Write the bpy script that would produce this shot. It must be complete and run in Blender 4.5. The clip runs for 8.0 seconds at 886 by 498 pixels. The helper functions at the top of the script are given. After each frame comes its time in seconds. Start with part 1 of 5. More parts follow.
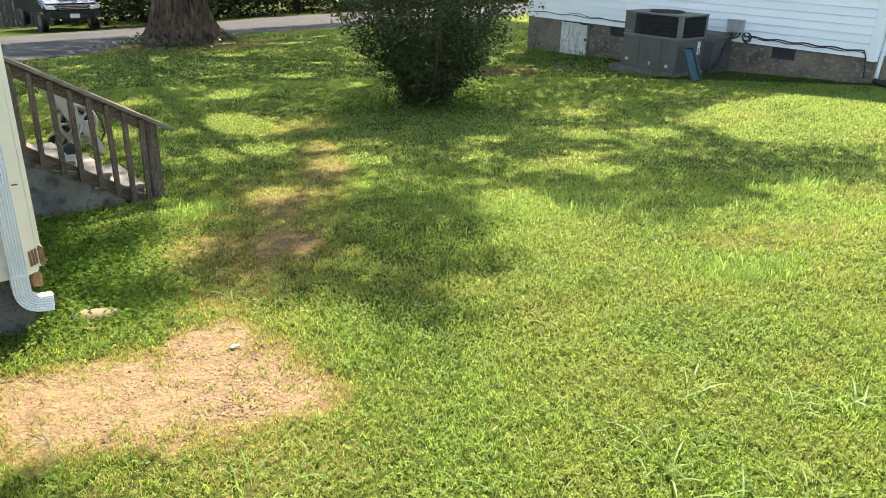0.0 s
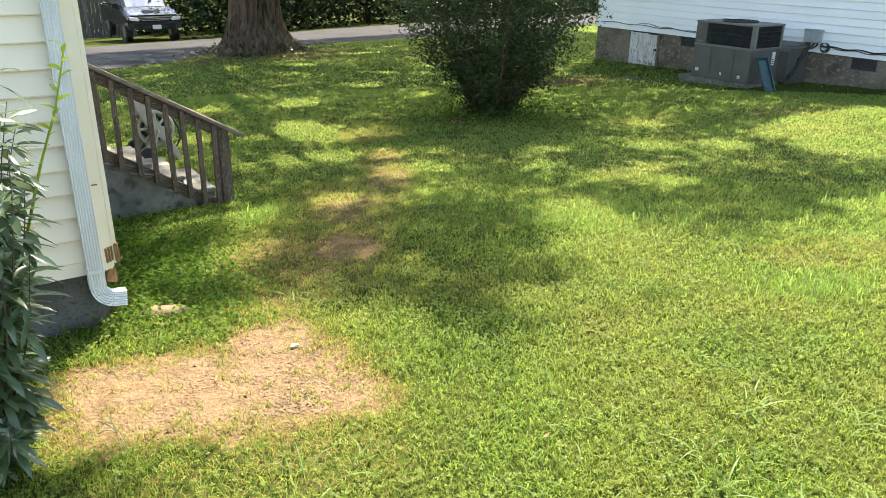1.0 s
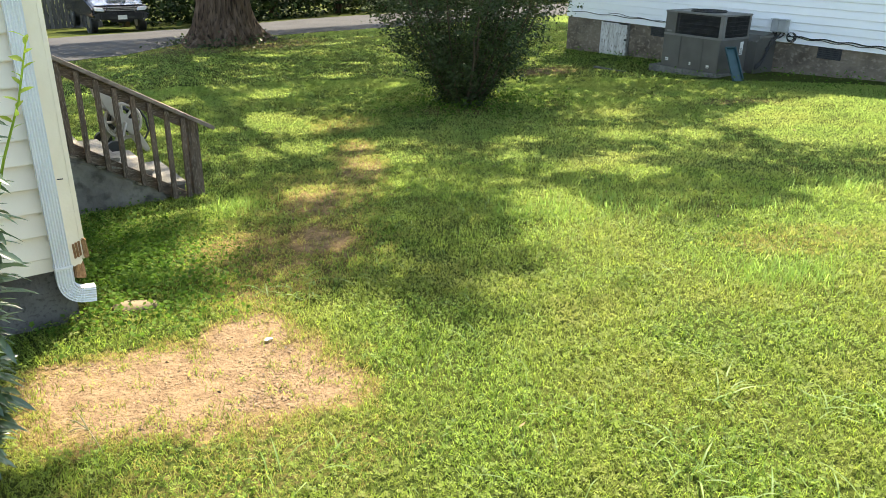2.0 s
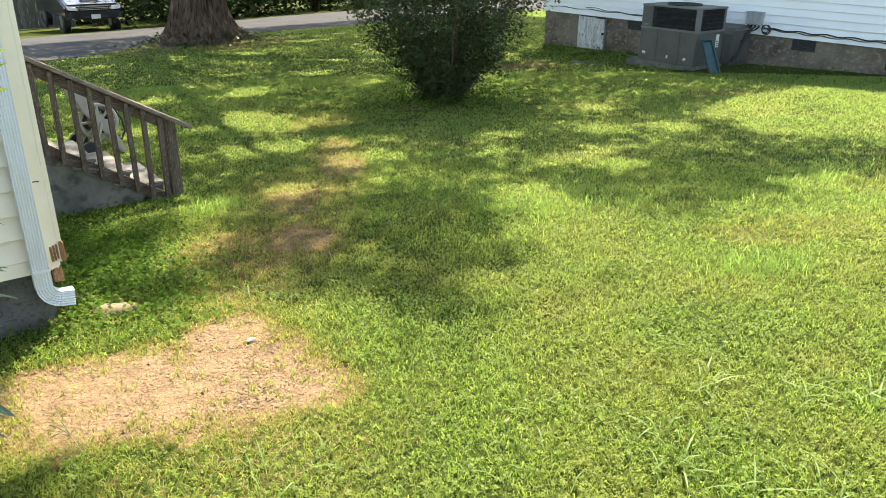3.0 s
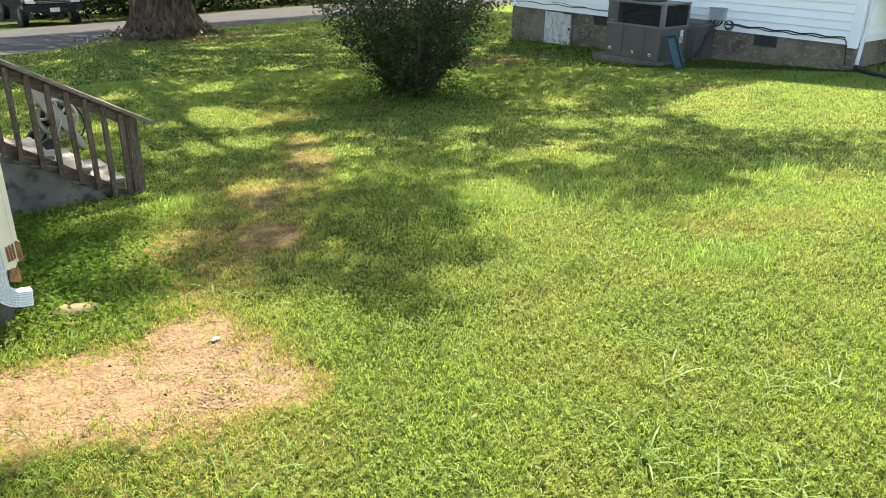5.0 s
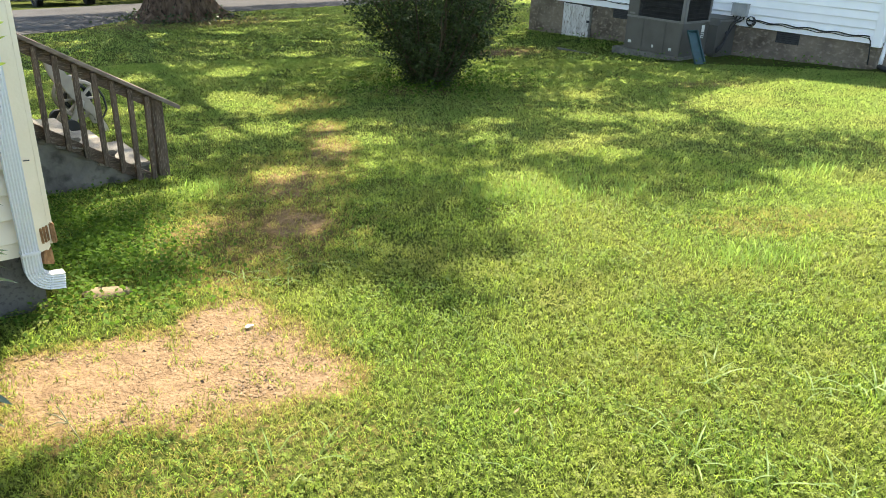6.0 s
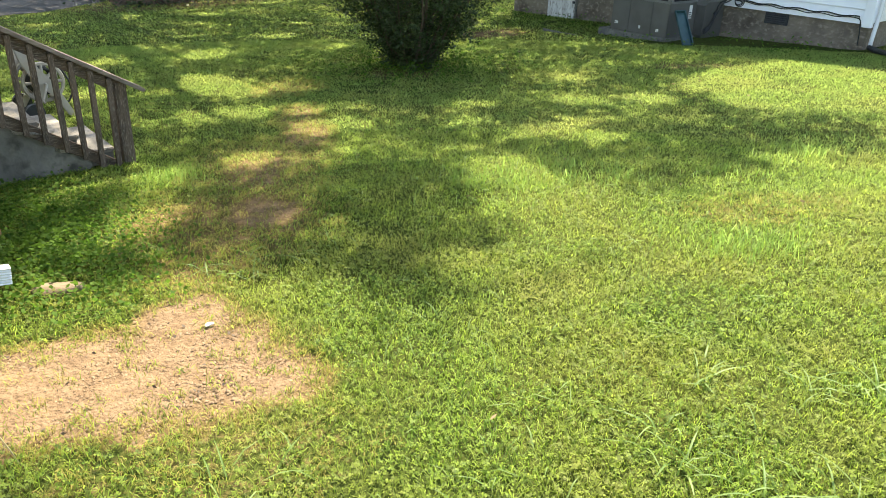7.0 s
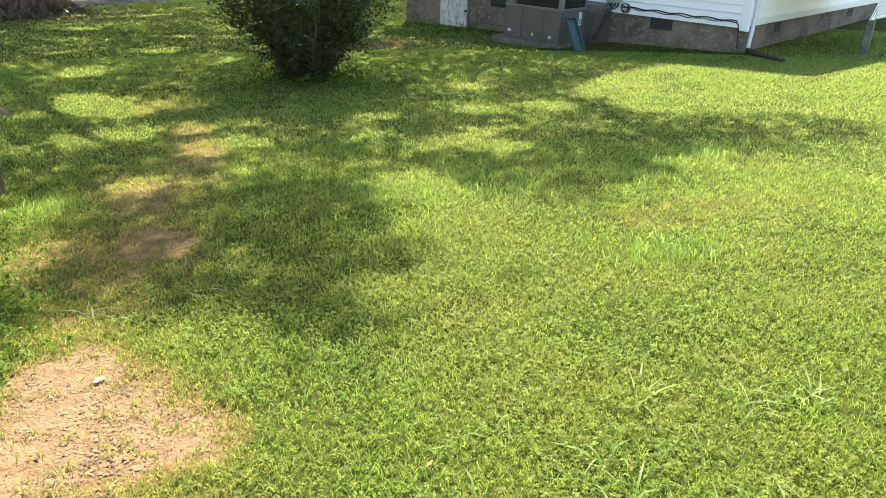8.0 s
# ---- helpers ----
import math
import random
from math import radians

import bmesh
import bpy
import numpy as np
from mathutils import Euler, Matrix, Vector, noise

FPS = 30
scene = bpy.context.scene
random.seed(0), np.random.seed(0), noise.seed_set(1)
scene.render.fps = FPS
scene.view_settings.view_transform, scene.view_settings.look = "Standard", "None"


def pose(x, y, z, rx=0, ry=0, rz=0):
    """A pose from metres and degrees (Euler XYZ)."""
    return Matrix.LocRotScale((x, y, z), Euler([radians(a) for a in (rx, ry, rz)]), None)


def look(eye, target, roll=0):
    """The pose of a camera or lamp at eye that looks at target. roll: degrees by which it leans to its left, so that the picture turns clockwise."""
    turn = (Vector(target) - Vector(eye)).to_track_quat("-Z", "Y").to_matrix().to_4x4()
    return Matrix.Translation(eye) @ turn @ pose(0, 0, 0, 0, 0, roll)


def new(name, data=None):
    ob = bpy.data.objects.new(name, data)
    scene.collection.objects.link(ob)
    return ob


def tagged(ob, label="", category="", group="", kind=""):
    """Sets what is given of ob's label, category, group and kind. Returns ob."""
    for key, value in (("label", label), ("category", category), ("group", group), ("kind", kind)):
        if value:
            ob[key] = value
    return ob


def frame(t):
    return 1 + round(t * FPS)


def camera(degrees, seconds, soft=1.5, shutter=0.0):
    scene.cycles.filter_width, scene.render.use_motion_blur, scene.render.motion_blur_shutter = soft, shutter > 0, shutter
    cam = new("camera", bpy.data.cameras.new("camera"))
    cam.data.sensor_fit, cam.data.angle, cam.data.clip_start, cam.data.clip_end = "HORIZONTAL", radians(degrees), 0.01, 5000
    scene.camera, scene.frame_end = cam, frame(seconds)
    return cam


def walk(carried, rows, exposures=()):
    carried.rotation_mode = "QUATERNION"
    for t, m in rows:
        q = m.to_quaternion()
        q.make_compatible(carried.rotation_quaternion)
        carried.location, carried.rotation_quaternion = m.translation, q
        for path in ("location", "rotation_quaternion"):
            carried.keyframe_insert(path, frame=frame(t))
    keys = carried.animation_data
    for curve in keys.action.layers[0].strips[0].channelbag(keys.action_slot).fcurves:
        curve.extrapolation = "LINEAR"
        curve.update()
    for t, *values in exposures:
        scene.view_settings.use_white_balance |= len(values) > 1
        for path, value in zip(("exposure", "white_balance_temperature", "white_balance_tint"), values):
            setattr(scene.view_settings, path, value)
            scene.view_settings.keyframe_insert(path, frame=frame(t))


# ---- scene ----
# ---------- camera and its path ----------
cam = camera(61.44, 8.0, soft=0.5)
walk(cam, [
    (0.0, pose(-0.018, 0.044, 1.752, 67.49, -1.37, -38.65)),
    (0.5, pose(-0.023, 0.008, 1.750, 68.17, -0.81, -33.45)),
    (1.0, pose(-0.013, -0.005, 1.747, 68.15, -0.82, -33.60)),
    (1.5, pose(-0.011, -0.002, 1.746, 67.82, -0.97, -34.67)),
    (3.0, pose(-0.012, 0.004, 1.748, 67.21, -0.57, -37.41)),
    (3.5, pose(0.000, 0.000, 1.745, 67.17, -0.37, -38.57)),
    (4.0, pose(0.019, -0.007, 1.746, 67.08, -0.26, -39.66)),
    (5.5, pose(-0.011, 0.031, 1.748, 66.62, -1.54, -39.35)),
    (6.0, pose(-0.094, 0.139, 1.734, 66.12, -2.14, -38.87)),
    (6.5, pose(-0.056, 0.218, 1.709, 65.42, -2.36, -38.83)),
    (7.0, pose(0.110, 0.279, 1.667, 64.96, -2.20, -39.85)),
    (7.5, pose(0.182, 0.390, 1.659, 65.12, -2.18, -43.11)),
    (8.0, pose(0.225, 0.508, 1.641, 65.94, -2.39, -48.03)),
], exposures=[(0.0, 1.95, 7450, 10)])

# ---------- world and sun ----------
# The sun stands beyond the white house, to the +x +y side, 57 degrees up.
SUN_UP = radians(57)
SUN_AZ = math.atan2(0.72, 0.69)          # clockwise from +y
SUN_DIR = Vector((math.sin(SUN_AZ) * math.cos(SUN_UP), math.cos(SUN_AZ) * math.cos(SUN_UP), math.sin(SUN_UP)))
world = bpy.data.worlds.new("world")
scene.world = world
world.use_nodes = True
sky = world.node_tree.nodes.new("ShaderNodeTexSky")
sky.sky_type, sky.sun_disc = "NISHITA", False
sky.sun_elevation, sky.sun_rotation = SUN_UP, SUN_AZ
world.node_tree.links.new(sky.outputs[0], world.node_tree.nodes["Background"].inputs[0])
world.node_tree.nodes["Background"].inputs[1].default_value = 0.15
sun = new("sun", bpy.data.lights.new("sun", "SUN"))
sun.data.energy, sun.data.angle, sun.data.color = 4.9, radians(0.53), (1.0, 0.94, 0.84)
sun.matrix_world = look(SUN_DIR * 40, (0, 0, 0))


# ---------- materials ----------
def mat(name, c1, c2, rough=0.7, scale=6.0, fine=60.0, bump=0.15, metal=0.0, c3=None, stretch=(1, 1, 1), vary=0.0, spec=0.5):
    """Two base colours mixed by a broad noise, a third one by a fine noise, with fine relief; vary: brightness by piece."""
    m = bpy.data.materials.new(name)
    m.use_nodes = True
    nt = m.node_tree
    N, L = nt.nodes, nt.links
    b = N["Principled BSDF"]
    b.inputs["Roughness"].default_value, b.inputs["Metallic"].default_value = rough, metal
    b.inputs["Specular IOR Level"].default_value = spec
    tc, mp = N.new("ShaderNodeTexCoord"), N.new("ShaderNodeMapping")
    mp.inputs["Scale"].default_value = stretch
    L.new(tc.outputs["Object"], mp.inputs[0])
    n1, n2 = N.new("ShaderNodeTexNoise"), N.new("ShaderNodeTexNoise")
    for n, s, d in ((n1, scale, 4), (n2, fine, 3)):
        n.inputs["Scale"].default_value, n.inputs["Detail"].default_value = s, d
        L.new(mp.outputs[0], n.inputs["Vector"])
    r = N.new("ShaderNodeValToRGB")
    r.color_ramp.elements[0].position, r.color_ramp.elements[1].position = 0.35, 0.65
    r.color_ramp.elements[0].color, r.color_ramp.elements[1].color = (*c1, 1), (*c2, 1)
    L.new(n1.outputs["Fac"], r.inputs[0])
    out = r.outputs[0]
    if c3:
        r2, mx = N.new("ShaderNodeValToRGB"), N.new("ShaderNodeMixRGB")
        r2.color_ramp.elements[0].position, r2.color_ramp.elements[1].position = 0.52, 0.68
        L.new(n2.outputs["Fac"], r2.inputs[0])
        L.new(r2.outputs[0], mx.inputs[0])
        L.new(out, mx.inputs[1])
        mx.inputs[2].default_value = (*c3, 1)
        out = mx.outputs[0]
    if vary:
        oi, ml, mx = N.new("ShaderNodeObjectInfo"), N.new("ShaderNodeMapRange"), N.new("ShaderNodeMixRGB")
        ml.inputs[3].default_value, ml.inputs[4].default_value = 1 - vary, 1 + vary
        L.new(oi.outputs["Random"], ml.inputs[0])
        mx.blend_type, mx.inputs[0].default_value = "MULTIPLY", 1
        L.new(out, mx.inputs[1])
        L.new(ml.outputs[0], mx.inputs[2])
        out = mx.outputs[0]
    L.new(out, b.inputs["Base Color"])
    if bump:
        bp = N.new("ShaderNodeBump")
        bp.inputs["Strength"].default_value, bp.inputs["Distance"].default_value = bump, 0.01
        L.new(n2.outputs["Fac"], bp.inputs["Height"])
        L.new(bp.outputs[0], b.inputs["Normal"])
    return m


def leaf_mat(name, c1, c2, c3, through_share=0.45, rough=0.5, patch=0.5, spec=0.35):
    """Leaves: colour by leaf and by a broad noise over the place, part of the light passing through."""
    m = bpy.data.materials.new(name)
    m.use_nodes = True
    nt = m.node_tree
    N, L = nt.nodes, nt.links
    b, outn = N["Principled BSDF"], N["Material Output"]
    b.inputs["Roughness"].default_value = rough
    b.inputs["Specular IOR Level"].default_value = spec
    geo, tc, n1, n2 = N.new("ShaderNodeNewGeometry"), N.new("ShaderNodeTexCoord"), N.new("ShaderNodeTexNoise"), N.new("ShaderNodeTexNoise")
    n1.inputs["Scale"].default_value, n1.inputs["Detail"].default_value = 1.3, 4
    n2.inputs["Scale"].default_value = 9
    L.new(tc.outputs["Object"], n1.inputs["Vector"])
    L.new(tc.outputs["Object"], n2.inputs["Vector"])
    r = N.new("ShaderNodeValToRGB")
    r.color_ramp.elements[0].color, r.color_ramp.elements[1].color = (*c1, 1), (*c2, 1)
    L.new(geo.outputs["Random Per Island"], r.inputs[0])
    r2 = N.new("ShaderNodeValToRGB")
    r2.color_ramp.elements[0].position, r2.color_ramp.elements[1].position = 0.42, 0.72
    ad = N.new("ShaderNodeMath")
    ad.operation = "MULTIPLY_ADD"
    ad.inputs[1].default_value, ad.inputs[2].default_value = 0.35, -0.17
    L.new(n2.outputs["Fac"], ad.inputs[0])
    ad2 = N.new("ShaderNodeMath")
    L.new(n1.outputs["Fac"], ad2.inputs[0])
    L.new(ad.outputs[0], ad2.inputs[1])
    L.new(ad2.outputs[0], r2.inputs[0])
    ms = N.new("ShaderNodeMath")
    ms.operation, ms.inputs[1].default_value = "MULTIPLY", patch
    L.new(r2.outputs[0], ms.inputs[0])
    mx = N.new("ShaderNodeMixRGB")
    L.new(ms.outputs[0], mx.inputs[0])
    L.new(r.outputs[0], mx.inputs[1])
    mx.inputs[2].default_value = (*c3, 1)
    L.new(mx.outputs[0], b.inputs["Base Color"])
    tr, mix = N.new("ShaderNodeBsdfTranslucent"), N.new("ShaderNodeMixShader")
    hs = N.new("ShaderNodeHueSaturation")
    hs.inputs["Value"].default_value, hs.inputs["Saturation"].default_value = 2.2, 1.0
    L.new(mx.outputs[0], hs.inputs["Color"])
    L.new(hs.outputs[0], tr.inputs[0])
    mix.inputs[0].default_value = through_share
    L.new(b.outputs[0], mix.inputs[1])
    L.new(tr.outputs[0], mix.inputs[2])
    L.new(mix.outputs[0], outn.inputs[0])
    return m


M_CREAM = mat("cream_vinyl", (0.76, 0.67, 0.52), (0.82, 0.74, 0.59), 0.45, 3, 90, 0.05, vary=0.03)
M_TRIM = mat("cream_painted_board", (0.74, 0.65, 0.48), (0.80, 0.71, 0.54), 0.5, 5, 70, 0.1)
M_ROT = mat("rotten_wood", (0.20, 0.10, 0.04), (0.36, 0.20, 0.09), 0.9, 30, 90, 0.8, stretch=(3, 3, 1))
M_GUTTER = mat("white_painted_metal", (0.62, 0.62, 0.61), (0.69, 0.69, 0.68), 0.35, 4, 60, 0.05)
M_DARKCON = mat("dark_painted_concrete", (0.07, 0.066, 0.058), (0.12, 0.112, 0.10), 0.85, 4, 45, 0.4, c3=(0.05, 0.046, 0.04))
M_CONC = mat("weathered_concrete", (0.10, 0.097, 0.082), (0.18, 0.17, 0.145), 0.9, 5, 18, 0.5, c3=(0.075, 0.075, 0.06))
M_CHEEK = mat("patched_concrete_cheek", (0.105, 0.10, 0.084), (0.20, 0.19, 0.16), 0.9, 3.5, 9, 0.8, c3=(0.055, 0.052, 0.042))
M_TREAD = mat("pale_concrete_tread", (0.18, 0.168, 0.142), (0.28, 0.26, 0.225), 0.9, 9, 70, 0.4, c3=(0.14, 0.13, 0.11))
M_FOUND = mat("parged_foundation", (0.075, 0.058, 0.040), (0.20, 0.162, 0.12), 0.9, 2.1, 12, 1.0, c3=(0.26, 0.215, 0.165), stretch=(1, 1, 1.4))
M_WHITE = mat("white_vinyl", (0.86, 0.87, 0.88), (0.90, 0.905, 0.91), 0.4, 2, 80, 0.04, vary=0.02)
M_WOOD = mat("weathered_brown_wood", (0.05, 0.034, 0.022), (0.115, 0.08, 0.055), 0.8, 14, 70, 0.5, c3=(0.19, 0.155, 0.115), stretch=(2.5, 2.5, 0.35))
M_WOODX = mat("weathered_rail_wood", (0.05, 0.034, 0.022), (0.115, 0.08, 0.055), 0.8, 14, 70, 0.5, c3=(0.19, 0.155, 0.115), stretch=(0.35, 2.5, 2.5))
M_CAP = mat("sun_bleached_wood", (0.12, 0.095, 0.072), (0.21, 0.175, 0.14), 0.8, 14, 70, 0.4, c3=(0.13, 0.1, 0.08), stretch=(0.35, 2.5, 2.5))
M_PEEL = mat("peeling_white_paint", (0.48, 0.46, 0.43), (0.66, 0.65, 0.62), 0.8, 8, 26, 0.6, c3=(0.20, 0.17, 0.14), stretch=(1, 1.6, 0.4))
M_AC = mat("grey_painted_steel", (0.072, 0.069, 0.060), (0.098, 0.094, 0.083), 0.5, 3, 40, 0.05)
M_ACTOP = mat("pale_grey_steel", (0.135, 0.131, 0.122), (0.17, 0.165, 0.155), 0.5, 4, 50, 0.08)
M_BLACK = mat("black_coil_mesh", (0.012, 0.012, 0.013), (0.022, 0.022, 0.022), 0.7, 8, 200, 0.3)
M_RUBBER = mat("black_rubber", (0.014, 0.014, 0.014), (0.028, 0.028, 0.028), 0.6, 8, 80, 0.1)
M_LABEL = mat("white_sticker", (0.62, 0.62, 0.58), (0.70, 0.70, 0.66), 0.5, 8, 60, 0)
M_INK = mat("dark_grey_paint", (0.022, 0.022, 0.022), (0.035, 0.035, 0.035), 0.6, 8, 60, 0)
M_TEAL = mat("faded_teal_plastic", (0.016, 0.055, 0.060), (0.028, 0.080, 0.085), 0.5, 8, 60, 0.1)
M_TAN = mat("beige_plastic", (0.36, 0.31, 0.25), (0.44, 0.39, 0.32), 0.45, 8, 70, 0.05)
M_BOX = mat("grey_meter_box", (0.33, 0.34, 0.34), (0.42, 0.43, 0.42), 0.5, 6, 60, 0.1)
M_ASPHALT = mat("worn_asphalt", (0.026, 0.026, 0.027), (0.042, 0.042, 0.042), 0.9, 0.8, 60, 0.5, c3=(0.055, 0.054, 0.053), spec=0.2)
M_BARK = mat("grey_oak_bark", (0.075, 0.048, 0.033), (0.175, 0.122, 0.088), 0.95, 3, 5.5, 1.0, c3=(0.030, 0.021, 0.015), stretch=(2.8, 2.8, 0.35), spec=0.1)
for deep, dist in ((M_BARK, 0.07), (M_FOUND, 0.03), (M_CHEEK, 0.03)):
    for node in deep.node_tree.nodes:
        if node.type == "BUMP":
            node.inputs["Distance"].default_value = dist
M_TWIG = mat("brown_twig", (0.06, 0.045, 0.03), (0.10, 0.075, 0.05), 0.9, 10, 60, 0.4)
M_STONE = mat("tan_fieldstone", (0.11, 0.083, 0.045), (0.18, 0.135, 0.078), 0.9, 12, 60, 0.5)
M_GRIT = leaf_mat("tan_grit", (0.13, 0.088, 0.05), (0.27, 0.19, 0.115), (0.20, 0.14, 0.08), 0.0, 0.9, 0.4)
M_FALLEN = leaf_mat("dry_fallen_leaf", (0.13, 0.09, 0.045), (0.26, 0.20, 0.12), (0.18, 0.12, 0.06), 0.2, 0.8, 0.3, 0.1)
M_STRAW = mat("dry_straw", (0.34, 0.28, 0.13), (0.42, 0.35, 0.18), 0.8, 12, 60, 0.1)
M_CARBODY = mat("black_car_paint", (0.006, 0.007, 0.010), (0.009, 0.010, 0.014), 0.10, 1, 20, 0, spec=0.9)
# Pale metal colour stands in for the sky's reflection on the hood.
M_HOOD = mat("hood_sky_sheen", (0.30, 0.33, 0.38), (0.36, 0.39, 0.44), 0.22, 1, 20, 0, metal=0.8)
M_CLADDING = mat("black_plastic_cladding", (0.010, 0.010, 0.011), (0.018, 0.018, 0.019), 0.55, 4, 60, 0.1, spec=0.3)
# Pale metallic tint puts the sky's reflection into the car windows.
M_GLASS = mat("sky_sheen_glass", (0.30, 0.34, 0.38), (0.34, 0.38, 0.42), 0.06, 1, 20, 0, metal=0.7, spec=1.0)
M_LAMP = mat("clear_headlamp", (0.6, 0.6, 0.6), (0.75, 0.75, 0.75), 0.15, 6, 60, 0.1)
M_CHROME = mat("dull_chrome", (0.45, 0.45, 0.46), (0.55, 0.55, 0.56), 0.3, 4, 40, 0, metal=1.0)
M_ROOF = mat("grey_shingle", (0.10, 0.10, 0.10), (0.16, 0.155, 0.15), 0.95, 6, 60, 0.5)
M_GREYFENCE = mat("grey_fence_board", (0.07, 0.063, 0.055), (0.13, 0.12, 0.105), 0.9, 5, 40, 0.4, vary=0.25, stretch=(3, 3, 0.4))
M_GRASS = leaf_mat("lawn_grass", (0.030, 0.062, 0.009), (0.245, 0.352, 0.050), (0.238, 0.242, 0.052), 0.5, 0.55, 0.5, 0.22)
M_LAWN = leaf_mat("distant_lawn_grass", (0.104, 0.160, 0.033), (0.212, 0.286, 0.066), (0.238, 0.238, 0.068), 0.50, 0.65, 0.5, 0.18)
M_TALL = leaf_mat("tall_grass", (0.11, 0.20, 0.03), (0.22, 0.32, 0.085), (0.17, 0.26, 0.05), 0.45, 0.7, 0.3, 0.1)
M_PALE = leaf_mat("pale_crabgrass", (0.09, 0.16, 0.032), (0.20, 0.275, 0.10), (0.15, 0.22, 0.06), 0.35, 0.5, 0.3, 0.3)
M_CLOVER = leaf_mat("clover_leaf", (0.034, 0.074, 0.010), (0.186, 0.272, 0.038), (0.205, 0.188, 0.048), 0.42, 0.6, 0.6, 0.2)
M_DRY = leaf_mat("dry_grass", (0.25, 0.215, 0.07), (0.19, 0.205, 0.042), (0.27, 0.225, 0.095), 0.4, 0.8, 0.5, 0.1)
M_IVY = leaf_mat("dark_groundcover_leaf", (0.03, 0.07, 0.010), (0.09, 0.165, 0.02), (0.07, 0.13, 0.015), 0.4, 0.7, 0.4, 0.12)
M_BUSH = leaf_mat("dark_shrub_leaf", (0.014, 0.027, 0.009), (0.06, 0.092, 0.028), (0.035, 0.054, 0.016), 0.22, 0.5, 0.5, 0.3)
M_SHRUB = leaf_mat("glossy_lance_leaf", (0.05, 0.085, 0.042), (0.115, 0.165, 0.085), (0.09, 0.14, 0.06), 0.25, 0.25, 0.4, 0.8)
M_SPROUT = leaf_mat("young_sprout_leaf", (0.22, 0.30, 0.03), (0.32, 0.39, 0.06), (0.28, 0.35, 0.04), 0.5, 0.5, 0.3)
M_OAK = leaf_mat("oak_leaf", (0.045, 0.085, 0.018), (0.085, 0.14, 0.03), (0.07, 0.11, 0.025), 0.35, 0.45, 0.4)
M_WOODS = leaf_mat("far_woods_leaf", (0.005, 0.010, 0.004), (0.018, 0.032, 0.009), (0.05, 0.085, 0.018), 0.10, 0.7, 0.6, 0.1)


# ---------- shape helpers ----------
def ground_z(x, y):
    """The lawn falls gently away from the camera, then flattens, then drops again beyond the road."""
    def soft(q):
        return math.log1p(math.exp(-abs(q))) + max(q, 0)
    return 0.0092 * x - 0.0624 * y + 0.0501 * soft((y - 9) / 1.5) - 0.075 * soft((y - 21.5) / 1.5)


def ground_zs(x, y):
    def soft(q):
        return np.log1p(np.exp(-np.abs(q))) + np.maximum(q, 0)
    return 0.0092 * x - 0.0624 * y + 0.0501 * soft((y - 9) / 1.5) - 0.075 * soft((y - 21.5) / 1.5)


def thing(name, at, label, category, group="", kind=""):
    ob = new(name)
    ob.empty_display_size = 0.1
    ob.location = at
    return tagged(ob, label, category, group, kind)


def root_place(ob):
    place = Vector((0, 0, 0))
    while ob:
        place = place + ob.location
        ob = ob.parent
    return place


def smooth(me):
    me.polygons.foreach_set("use_smooth", [True] * len(me.polygons))


def part(name, bm, material, parent=None, label="", smoothed=False):
    """Links a bmesh in world metres as one mesh object under a thing or part."""
    me = bpy.data.meshes.new(name)
    if parent:
        bmesh.ops.translate(bm, verts=bm.verts, vec=-root_place(parent))
    bmesh.ops.recalc_face_normals(bm, faces=bm.faces)
    bm.to_mesh(me)
    bm.free()
    if smoothed:
        smooth(me)
    me.materials.append(material)
    ob = new(name, me)
    ob.parent = parent
    if label:
        ob["label"] = label
    return ob


def box(x0, x1, y0, y1, z0, z1, bevel=0.0, bm=None):
    bm2 = bmesh.new()
    bmesh.ops.create_cube(bm2, size=1)
    bmesh.ops.scale(bm2, verts=bm2.verts, vec=(x1 - x0, y1 - y0, z1 - z0))
    bmesh.ops.translate(bm2, verts=bm2.verts, vec=((x0 + x1) / 2, (y0 + y1) / 2, (z0 + z1) / 2))
    if bevel:
        bmesh.ops.bevel(bm2, geom=bm2.edges[:], offset=bevel, segments=2, affect="EDGES", clamp_overlap=True)
    return merge(bm, bm2)


def merge(bm, bm2):
    if bm is None:
        return bm2
    me = bpy.data.meshes.new("tmp")
    bm2.to_mesh(me)
    bm2.free()
    bm.from_mesh(me)
    bpy.data.meshes.remove(me)
    return bm


def tube(points, radii, seg=10, bm=None, closed_ends=True, flat=None):
    """A tube along points; radii: one number or one a point; flat: (width, height) factors."""
    bm = bm or bmesh.new()
    pts = [Vector(p) for p in points]
    radii = radii if isinstance(radii, (list, tuple)) else [radii] * len(pts)
    rings, side = [], None
    for i, p in enumerate(pts):
        d = (pts[min(i + 1, len(pts) - 1)] - pts[max(i - 1, 0)]).normalized()
        if side is None:
            side = d.cross(Vector((0, 0, 1)) if abs(d.z) < 0.9 else Vector((0, 1, 0))).normalized()
        side = (side - d * side.dot(d)).normalized()
        up = side.cross(d)
        fw, fh = flat or (1, 1)
        rings.append([bm.verts.new(p + radii[i] * (side * math.cos(a) * fw + up * math.sin(a) * fh))
                      for a in (2 * math.pi * k / seg for k in range(seg))])
    for a, b in zip(rings, rings[1:]):
        for k in range(seg):
            bm.faces.new((a[k], a[(k + 1) % seg], b[(k + 1) % seg], b[k]))
    if closed_ends:
        bm.faces.new(rings[0][::-1])
        bm.faces.new(rings[-1])
    return bm


